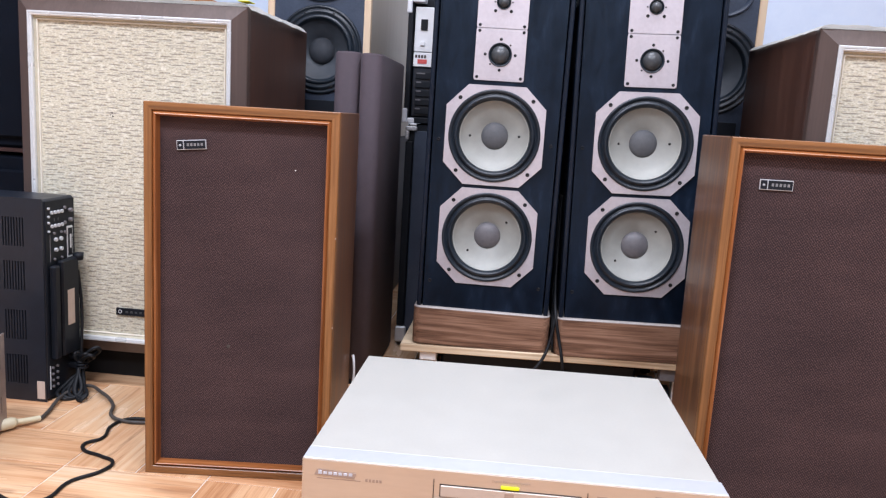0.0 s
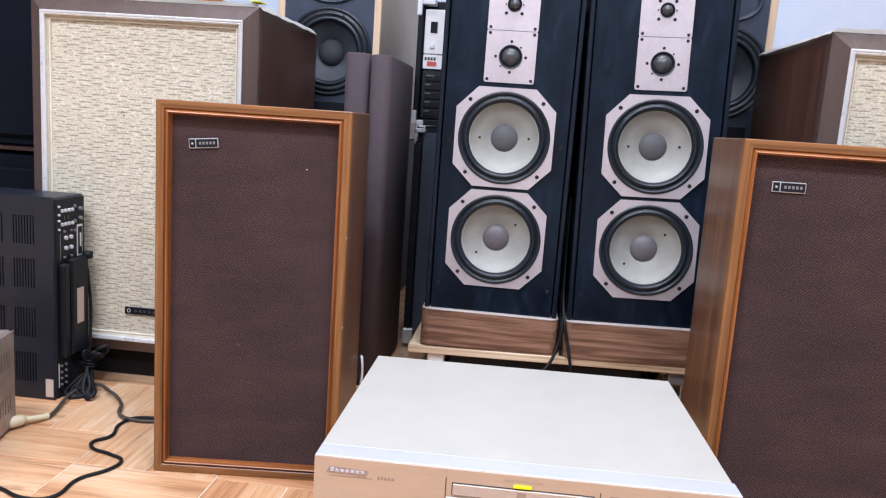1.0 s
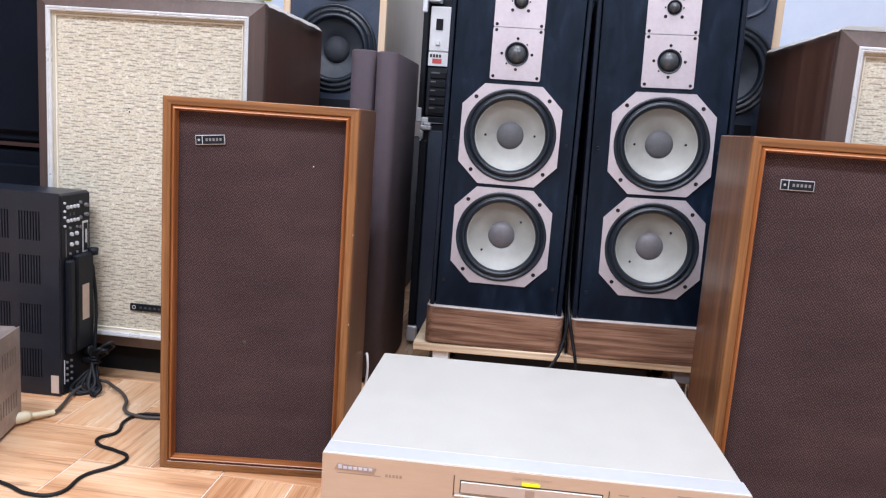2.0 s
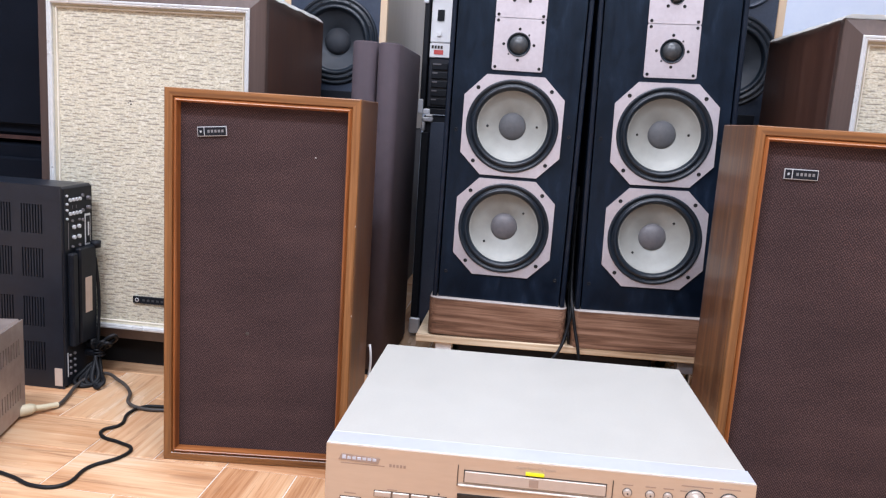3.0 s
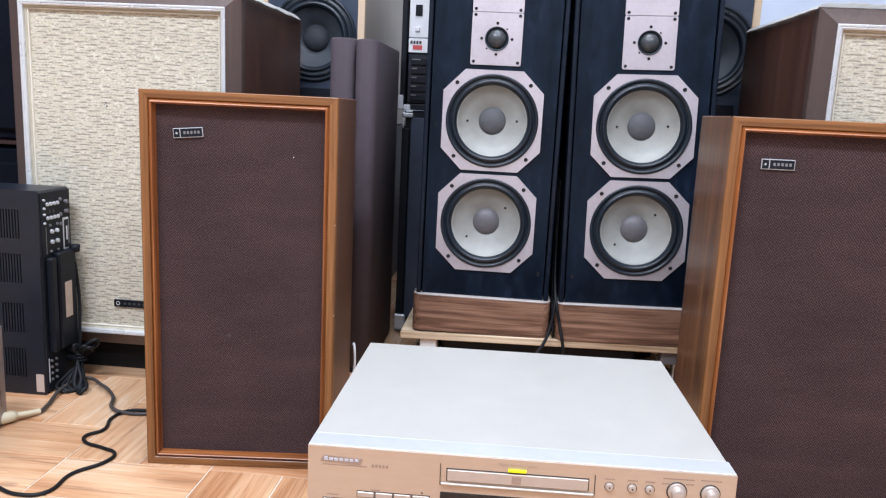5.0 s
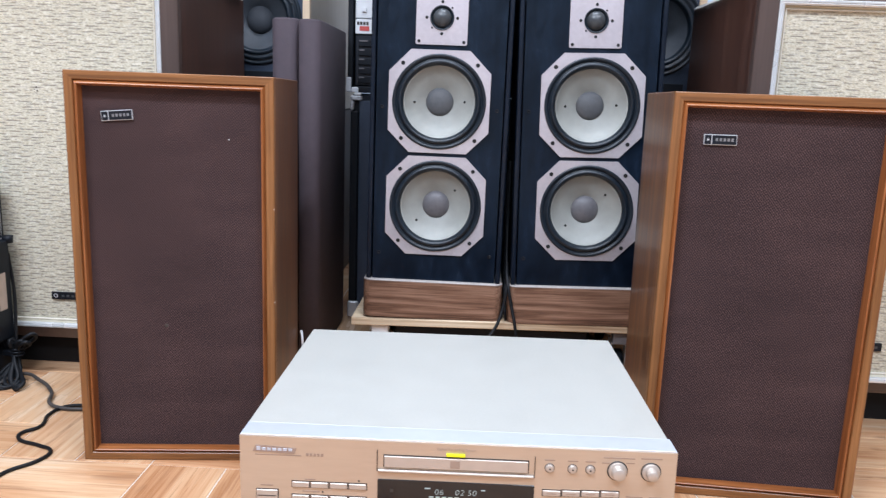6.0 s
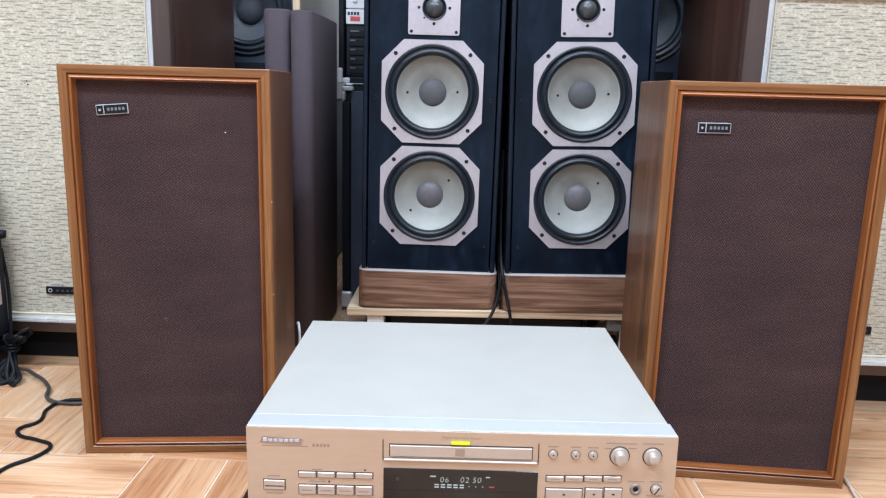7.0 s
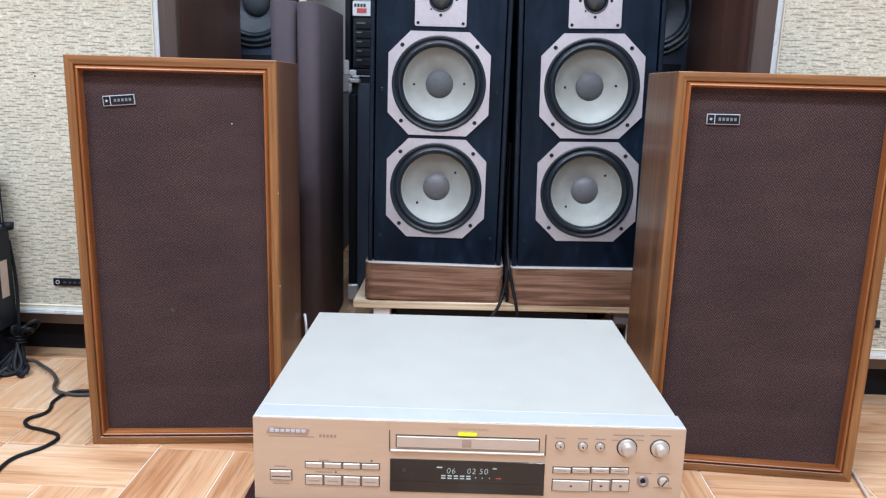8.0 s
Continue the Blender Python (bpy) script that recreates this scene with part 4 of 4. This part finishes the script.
part("port_field", box(W + 0.0034, W + 0.0040, 0.0725, 0.0855, 0.266, 0.318), "matte_black", rear)
part("port_bar", box(W + 0.0040, W + 0.0046, 0.0775, 0.0815, 0.280, 0.306), "steel", rear)
for k in range(3):
    part("panel_line", box(W + 0.002, W + 0.0026, 0.018, 0.0192, 0.262, 0.312) if k == 0 else box(W + 0.002, W + 0.0026, 0.020 + 0.012 * k, 0.0208 + 0.012 * k, 0.336, 0.342), "cap", rear)
for z0, z1, y0, y1 in ((0.078, 0.256, 0.012, 0.030), (0.078, 0.262, 0.036, 0.090)):
    part("heat_sink", box(W + 0.002, W + 0.014, y0, y1, z0, z1, 0.003), "matte_black", rear, "black finned housing")
part("tape", box(W + 0.014, W + 0.0146, 0.050, 0.072, 0.136, 0.204, 0.0002), "tape", rear, "beige paper tape")
part("tape", box(W - 0.018, W - 0.003, -0.0012, -0.0007, 0.006, 0.040), "tape", amp, "beige paper tape")
part("knob", upright([(0, -0.007), (0.009, -0.007), (0.010, 0.006), (0, 0.007)], W + 0.011, 0.092, 0.262, 16), "matte_black", rear)
for zz in (0.062, 0.050, 0.038, 0.026):
    for yy in (0.016, 0.030):
        socket(yy, zz, 0.0026, "cap", 0.003)
part("terminal_strip", box(W + 0.002, W + 0.0032, 0.008, 0.0095, 0.022, 0.068), "steel", rear)

# cable bundle behind it
bundle = thing("cable_bundle", pose(-0.835, 0.640, 0), "bundle of tied black power cables on the tiles", "cable")
rope("cable", [(-0.010, 0.015, 0.235), (-0.004, 0.016, 0.16), (0.000, 0.006, 0.09), (0.002, 0.0, 0.045)], 0.0030, "cord", bundle)
rnd = random.Random(4)
for k in range(7):
    a = rnd.uniform(-0.5, 0.5)
    dx, dz = 0.010 + 0.020 * rnd.random(), 0.018 + 0.022 * rnd.random()
    s = 1 if k % 2 else -1
    rope("cable", [(0.002, 0.0, 0.050), (s * dx * 0.7 + 0.006, -0.010 + 0.012 * a, 0.05 + dz * 0.9), (s * dx + 0.010, -0.006 + 0.02 * a, 0.05 + dz), (0.006, 0.004, 0.048),
                   (0.004 + s * dx * 0.6, -0.022, 0.022), (0.018 + s * dx * 0.9, -0.055 - 0.02 * a, 0.007), (0.022, -0.050, 0.006), (0.004, -0.012, 0.046)], 0.0036, "cord", bundle)
for z in (0.046, 0.052, 0.058):
    bm = upright([(0.011, -0.002), (0.0135, 0), (0.011, 0.002)], 0.003, 0.0, z, 16)
    part("tie", bm, "matte_black", bundle)
for dz, dy in ((0.060, 0.0), (0.044, -0.004)):
    bm = box(-0.024, 0.0, -0.008 + dy, 0.006 + dy, dz, dz + 0.013, 0.003)
    part("plug", bm, "matte_black", bundle, "black moulded plug")

# ---- power cords on the tiles ----
R = 0.0029
tagged(rope("power_cord", [(-0.86, 0.245, R), (-0.78, 0.247, R), (-0.726, 0.233, R), (-0.680, 0.216, R), (-0.647, 0.224, R), (-0.640, 0.285, R), (-0.613, 0.328, R), (-0.613, 0.356, R), (-0.641, 0.372, R), (-0.680, 0.388, R), (-0.690, 0.408, R),
                           (-0.675, 0.433, R), (-0.686, 0.485, R), (-0.676, 0.516, R), (-0.640, 0.526, R), (-0.590, 0.530, R)], R, "cord"),
       "black power cord winding over the tiles", "cable")
lead = thing("extension_lead", pose(0, 0, 0), "dark grey lead with a cream plug on the tiles", "cable")
rope("cable", [(-0.812, 0.478, 0.006), (-0.816, 0.500, 0.006), (-0.834, 0.590, 0.010), (-0.823, 0.629, 0.012), (-0.772, 0.606, 0.011), (-0.726, 0.562, 0.008), (-0.703, 0.517, 0.006), (-0.672, 0.506, 0.004), (-0.632, 0.509, 0.004), (-0.585, 0.515, 0.004)], 0.0032, "grey_cord", lead)
rope("cable_sleeve", [(-0.836, 0.440, 0.012), (-0.824, 0.456, 0.010), (-0.813, 0.477, 0.007)], 0.0048, "cream_plastic", lead, "cream plastic sleeve")
plug = part("plug", upright([(0, -0.012), (0.008, -0.012), (0.0095, -0.004), (0.0095, 0.010), (0.0065, 0.018), (0, 0.018)], 0, 0, 0, 20), "cream_plastic", lead, "cream plastic plug")
plug.matrix_local = pose(-0.842, 0.428, 0.0125, -90, 0, -32)
tagged(rope("beige_cable", [(0.562, 0.420, 0.004), (0.566, 0.370, 0.004), (0.562, 0.330, 0.004), (0.556, 0.300, 0.004), (0.548, 0.262, 0.004), (0.53, 0.20, 0.004)], 0.0024, "tape"),
       "thin beige cable lying on the tiles", "cable")
tagged(rope("white_cable", [(-0.296, 0.628, 0.120), (-0.2895, 0.606, 0.125), (-0.2865, 0.600, 0.095), (-0.2890, 0.600, 0.067), (-0.284, 0.585, 0.030), (-0.270, 0.530, 0.004), (-0.24, 0.46, 0.004)], 0.0022, "white_plastic"),
       "thin white cable hanging down to the tiles", "cable")

# ---- worn metal box ----
m = pose(-0.8480, 0.438, 0, 0, 0, 14.5)
grey = thing("metal_case", m, "worn brown-grey metal equipment case with vent slots", "case")
part("case", box(-0.22, -0.002, -0.26, 0, 0.008, 0.170, 0.003), "grey_metal", grey)
slots = [square(-0.2538 + 0.0101 * k, -0.2500 + 0.0101 * k, a, b) for a, b in ((0.036, 0.064), (0.112, 0.140)) for k in range(24)]
cover = pierced(square(-0.26, 0, 0.008, 0.169), slots, -0.002, 0)
bmesh.ops.transform(cover, matrix=pose(0, 0, 0, 0, 0, 90), verts=cover.verts)
part("side_cover", cover, "grey_metal", grey, "slotted side cover")
part("slot_backing", box(-0.0026, -0.0018, -0.25, -0.01, 0.03, 0.155), "void", grey)
for y in (-0.008, -0.25):
    for z in (0.022, 0.090, 0.160):
        ob = part("screw", lathe([(0, -0.001), (0.003, -0.0008), (0.0034, 0.0006)], 0, 0, 0, 10), "steel", grey)
        ob.matrix_local = pose(0, y, z, 0, 0, 90)
for x in (-0.20, -0.03):
    for y in (-0.24, -0.03):
        part("foot", upright([(0, 0), (0.008, 0), (0.009, 0.008), (0, 0.008)], x, y, 0, 12), "matte_black", grey)

# ---- disc player on its stand ----
stand = thing("stool", pose(-0.002, 0, 0), "low maroon vinyl stool under the disc player", "stool")
part("cushion", box(-0.232, 0.232, -0.030, 0.392, 0.060, 0.1185, 0.014, segments=4), "maroon", stand, "maroon vinyl pad")
part("base", box(-0.222, 0.222, -0.020, 0.362, 0.020, 0.0598, 0.003), "matte_black", stand)
for x in (-0.200, 0.200):
    for y in (0.0, 0.34):
        part("foot", upright([(0, 0), (0.012, 0), (0.014, 0.020), (0, 0.020)], x, y, 0, 14), "matte_black", stand)

cd = thing("disc_player", pose(-0.0005, 0, 0.1185, -0.8, -0.35, 0.6), "champagne compact disc recorder on a low maroon stool", "disc player")
Z = -0.1185
part("cover", box(-0.2115, 0.2095, 0.0322, 0.362, 0.020, 0.0994, 0.0005), "champagne_top", cd, "pale champagne steel cover")
part("front_panel", box(-0.2115, 0.2115, 0, 0.0030, 0.0125, 0.0996, 0.0008, segments=2), "champagne", cd, "champagne aluminium front panel")
# top strip of the panel, its bluish ceiling sheen painted on
part("panel_rim", box(-0.2115, 0.2115, 0.0031, 0.0320, 0.0130, 0.0997, 0.0005), "sheen_silver", cd, "panel rim with the ceiling's reflection painted in pale silver")
for x in (-0.17, 0.17):
    for y in (0.04, 0.30):
        part("foot", upright([(0, 0), (0.020, 0), (0.022, 0.020), (0, 0.020)], x, y, 0, 20), "matte_black", cd)


def key(x0, x1, z0, z1, proud=0.0018, name="button"):
    part("button_gap", box(x0 - 0.0007, x1 + 0.0007, -0.0002, 0.0004, z0 - 0.0007 + Z, z1 + 0.0007 + Z), "gap", cd)
    ob = part(name, box(x0, x1, -proud, 0.0003, z0 + Z, z1 + Z, 0.0006), "button", cd)
    return ob


def bar(x0, x1, z, h=0.0011, material="print", name="print_bar"):
    part(name, box(x0, x1, -0.0003, 0.0002, z - h / 2 + Z, z + h / 2 + Z), material, cd)


# logo plate as a slanted plain shape
part("logo_shape", slab([(-0.1975 + 0.002, 0.2085 + Z), (-0.1555, 0.2065 + Z), (-0.1575, 0.2005 + Z), (-0.1985, 0.2022 + Z)], -0.0008, 0.0002), "print", cd, "plain silver and grey logo shape")
for k in range(7):
    x = -0.1945 + 0.0052 * k
    part("logo_bar", box(x, x + 0.0038, -0.0012, -0.0007, 0.2035 + Z, (0.2075 if k == 0 else 0.2063) + Z, 0.0001), "sheen_silver", cd)
bar(-0.196, -0.151, 0.1988, 0.0009)
for k in range(5):
    bar(-0.1462 + 0.0036 * k, -0.1438 + 0.0036 * k, 0.2003, 0.0030)
key(-0.195, -0.174, 0.1525, 0.1625)
part("button_line", box(-0.1935, -0.1755, -0.0021, -0.0017, 0.1562 + Z, 0.1570 + Z), "gap", cd)
bar(-0.191, -0.179, 0.1668)
bar(-0.193, -0.176, 0.1482)
for k in range(4):
    x = -0.160 + 0.0187 * k
    key(x, x + 0.0170, 0.1665, 0.1722)
    key(x, x + 0.0170, 0.1485, 0.1582)
    bar(x + 0.004, x + 0.013, 0.1530, 0.0008)
    part("print_bar", box(x + 0.003, x + 0.014, -0.0021, -0.0017, 0.1527 + Z, 0.1536 + Z), "print", cd)
bar(-0.147, -0.137, 0.1746)
bar(-0.150, -0.133, 0.1620)
part("indicator", lathe([(0, -0.0006), (0.0009, -0.0004), (0.0010, 0.0003)], -0.130, 0, 0.1620 + Z, 10), "gap", cd)
part("indicator", lathe([(0, -0.0006), (0.0009, -0.0004), (0.0010, 0.0003)], -0.0945, 0, 0.1752 + Z, 10), "gap", cd)
# disc tray in its surround
for x in (-0.0768, 0.0758):
    part("tray_edge", box(x - 0.0004, x + 0.0004, -0.0008, 0.0003, 0.1865 + Z, 0.2085 + Z), "gap", cd)
part("tray_gap", box(-0.0708, 0.0702, -0.0003, 0.0004, 0.1908 + Z, 0.2042 + Z), "gap", cd)
tray = part("disc_tray", box(-0.0698, 0.0692, -0.0022, 0.0003, 0.1917 + Z, 0.2032 + Z, 0.0005), "button", cd, "champagne disc tray")
part("tray_mark", box(-0.0058, 0.0034, -0.0026, -0.0021, 0.1937 + Z, 0.2012 + Z), "print", tray)
part("tray_lip", box(-0.0762, 0.0752, -0.0030, 0.0003, 0.1866 + Z, 0.1893 + Z, 0.0008), "button", cd, "lip under the tray")
# indicator light above the tray, its glow given as flat yellow colour
part("indicator_strip", box(-0.0098, 0.0083, -0.0030, 0.0002, 0.2056 + Z, 0.2079 + Z, 0.0002), "yellow", cd, "bright yellow strip standing in for a lit indicator")
# display
disp = part("display", box(-0.0762, 0.0762, -0.0010, 0.0003, 0.1440 + Z, 0.1785 + Z, 0.0004), "display", cd, "dark smoked display with pale digits")
part("display_sill", box(-0.0762, 0.0762, -0.0013, -0.0009, 0.1440 + Z, 0.1555 + Z), "display", disp)


def digits(text, x, z, size):
    cu = bpy.data.curves.new("digits", "FONT")
    cu.body, cu.size, cu.extrude, cu.shear, cu.space_character = text, size, 0.0001, 0.12, 1.15
    cu.offset = -0.00018
    cu.materials.append(M["digits"])
    ob = new("digits", cu)
    ob.parent = disp
    ob.matrix_local = pose(x, -0.0013, z + Z, 90)


caption = bpy.data.curves.new("print", "FONT")
caption.body, caption.size, caption.extrude, caption.align_x = "Digital Recording System", 0.0038, 0.0001, "CENTER"
caption.materials.append(M["faint_print"])
caption_ob = new("print", caption)
caption_ob.parent = cd
caption_ob.matrix_local = pose(0.0, -0.0003, 0.2108 + Z, 90)
digits("06", -0.0205, 0.1650, 0.0084)
digits("02", -0.0005, 0.1652, 0.0084)
digits("50", 0.0115, 0.1653, 0.0084)
for k in range(5):
    part("level_bar", box(-0.0255 + 0.0062 * k, -0.0212 + 0.0062 * k, -0.0014, -0.0009, 0.1592 + Z, 0.1603 + Z), "digits", disp)
    part("level_bar", box(-0.0255 + 0.0062 * k, -0.0212 + 0.0062 * k, -0.0014, -0.0009, 0.1618 + Z, 0.1629 + Z), "digits", disp)
part("level_bar", box(-0.0300, -0.0245, -0.0014, -0.0009, 0.1705 + Z, 0.1717 + Z), "digits", disp)
part("level_bar", box(0.0250, 0.0290, -0.0014, -0.0009, 0.1708 + Z, 0.1718 + Z), "digits", disp)
part("level_bar", box(0.0285, 0.0335, -0.0014, -0.0009, 0.1606 + Z, 0.1614 + Z), "red", disp)
for k in range(3):
    part("level_dot", box(0.0080 + 0.0068 * k, 0.0090 + 0.0068 * k, -0.0014, -0.0009, 0.1606 + Z, 0.1615 + Z), "digits", disp)
part("sensor", box(-0.0640, -0.0605, -0.0014, -0.0009, 0.1655 + Z, 0.1690 + Z), "gap", disp)


def knob(x, z, r, depth, tip, name="knob"):
    part("knob_gap", lathe([(0, -0.0003), (r * 1.14, -0.0003), (r * 1.14, 0.0004)], x, 0, z + Z, 28), "gap", cd)
    bm = lathe([(r, 0.0002), (r, -depth * 0.22), (r * 0.95, -depth * 0.27), (tip * 1.08, -depth * 0.25), (tip, -depth * 0.32), (tip * 0.97, -depth * 0.96), (tip * 0.9, -depth), (0, -depth)], x, 0, z + Z, 32)
    for e in bm.edges:
        e.smooth = e.calc_face_angle(0.0) < 0.5
    return part(name, bm, "button", cd)


for x in (0.090, 0.112, 0.129):
    knob(x, 0.1975, 0.0042, 0.0030, 0.0036, "round_button")
    part("print_bar", lathe([(0, -0.0034), (0.0009, -0.0033), (0.0010, -0.0029)], x, 0, 0.1975 + Z, 10), "gap", cd)
    bar(x - 0.005, x + 0.005, 0.2055)
knob(0.155, 0.1975, 0.0088, 0.0105, 0.0062)
knob(0.187, 0.1975, 0.0086, 0.0105, 0.0052)
bar(0.141, 0.171, 0.2105), bar(0.177, 0.197, 0.2110), bar(0.140, 0.147, 0.2050), bar(0.163, 0.171, 0.2058)
for k in range(4):
    x = 0.0845 + 0.0187 * k
    key(x, x + 0.0172, 0.1688 + 0.0005 * k, 0.1745 + 0.0005 * k)
    part("print_bar", box(x + 0.004, x + 0.013, -0.0021, -0.0017, 0.1713 + 0.0005 * k + Z, 0.1721 + 0.0005 * k + Z), "print", cd)
key(0.0845, 0.1205, 0.1500, 0.1613)
key(0.1235, 0.1405, 0.1510, 0.1623)
key(0.1425, 0.1595, 0.1515, 0.1630)
for x, z in ((0.1025, 0.1556), (0.132, 0.1566), (0.151, 0.1572)):
    part("print_bar", box(x - 0.0012, x + 0.0012, -0.0021, -0.0017, z - 0.0008 + Z, z + 0.0008 + Z), "gap", cd)
part("headphone_socket", lathe([(0.0022, 0.0003), (0.0028, -0.0008), (0.0042, -0.0016), (0.0056, -0.0014), (0.0060, 0.0003)], 0.173, 0, 0.1625 + Z, 24), "grey_metal", cd, "worn brass-ringed headphone socket")
part("socket_hole", lathe([(0, -0.0004), (0.0028, -0.0004), (0.0030, 0.0002)], 0.173, 0, 0.1625 + Z, 20), "void", cd)
knob(0.193, 0.1630, 0.0050, 0.0045, 0.0046)
part("knob_mark", box(-0.0006, 0.0006, -0.0048, -0.0043, -0.0042, 0.0042), "gap", cd).matrix_local = pose(0.193, 0, 0.1630 + Z, 0, 35)
bar(0.165, 0.181, 0.1710), bar(0.187, 0.199, 0.1710), bar(0.184, 0.190, 0.1560), bar(0.195, 0.202, 0.1560)

# ---- floor tiles ----
U, X0, Y0 = 0.1135, -0.3400, 0.3380


def tile_mesh(long=U, wide=U / 2, into=None, m=Matrix()):
    bm = into or bmesh.new()
    a, b, e = long - 0.0011, wide - 0.0011, 0.0010
    rings = [[bm.verts.new(m @ Vector((sx * (a - i), sy * (b - i), z))) for sx, sy in ((-1, -1), (1, -1), (1, 1), (-1, 1))] for z, i in ((-0.006, 0), (-0.0007, 0), (0, e))]
    for p, q in zip(rings, rings[1:]):
        for k in range(4):
            bm.faces.new((p[k], p[(k + 1) % 4], q[(k + 1) % 4], q[k]))
    bm.faces.new(rings[-1])
    return bm


taken = set()
laid = []


def lay(i, j, flat):
    cells = ((i, j), (i + 1, j)) if flat else ((i, j), (i, j + 1))
    if taken & set(cells):
        return False
    taken.update(cells)
    laid.append((i, j, flat))
    return True


for i, j, flat in ((-4, 1, 0), (-3, 0, 0), (-5, 0, 1), (-3, -1, 1), (-1, -2, 0), (-5, -1, 1), (-4, -2, 1), (-2, -3, 0), (-6, 1, 1), (-6, 2, 1), (-3, 2, 0), (-5, 3, 1), (-6, -2, 1), (-7, -1, 1), (-7, 0, 1), (0, -2, 0), (-2, 0, 0), (-1, 0, 1)):
    lay(i, j, flat)
for j in range(-2, 5):
    lay(6, j, 1), lay(8, j, 1), lay(10, j, 1)
near = ((-11, 14), (-9, 9))
odd = []
for j in range(-30, 14):
    for i in range(-20, 26):
        if (i, j) not in taken:
            first = (i + 2 * j) % 4 < 2
            if not (lay(i, j, first) or lay(i, j, not first)):
                odd.append((i, j))
close = [p for p in laid if near[0][0] <= p[0] <= near[0][1] and near[1][0] <= p[1] <= near[1][1]]
base = part("tile", tile_mesh(), "tile", floor)
for k, (i, j, flat) in enumerate(close):
    ob = base if k == 0 else new("tile", base.data)
    ob.parent = floor
    flip = 180 * (k * 7 % 2)
    ob.matrix_local = pose(X0 + U * (i + (1 if flat else 0.5)), Y0 + U * (j + (0.5 if flat else 1)), 0, 0, 0, flip + (0 if flat else 90))
half = part("half_tile", tile_mesh(U / 2, U / 2), "tile", floor)
for k, (i, j) in enumerate(odd):
    ob = half if k == 0 else new("half_tile", half.data)
    ob.parent = floor
    ob.matrix_local = pose(X0 + U * (i + 0.5), Y0 + U * (j + 0.5), 0, 0, 0, 90 * (k % 4))
rest = bmesh.new()
for i, j, flat in laid:
    if (i, j, flat) not in close:
        tile_mesh(U, U / 2, rest, pose(X0 + U * (i + (1 if flat else 0.5)), Y0 + U * (j + (0.5 if flat else 1)), 0, 0, 0, 0 if flat else 90))
tagged(part("far_tiles", rest, "tile", floor), kind="stuff")
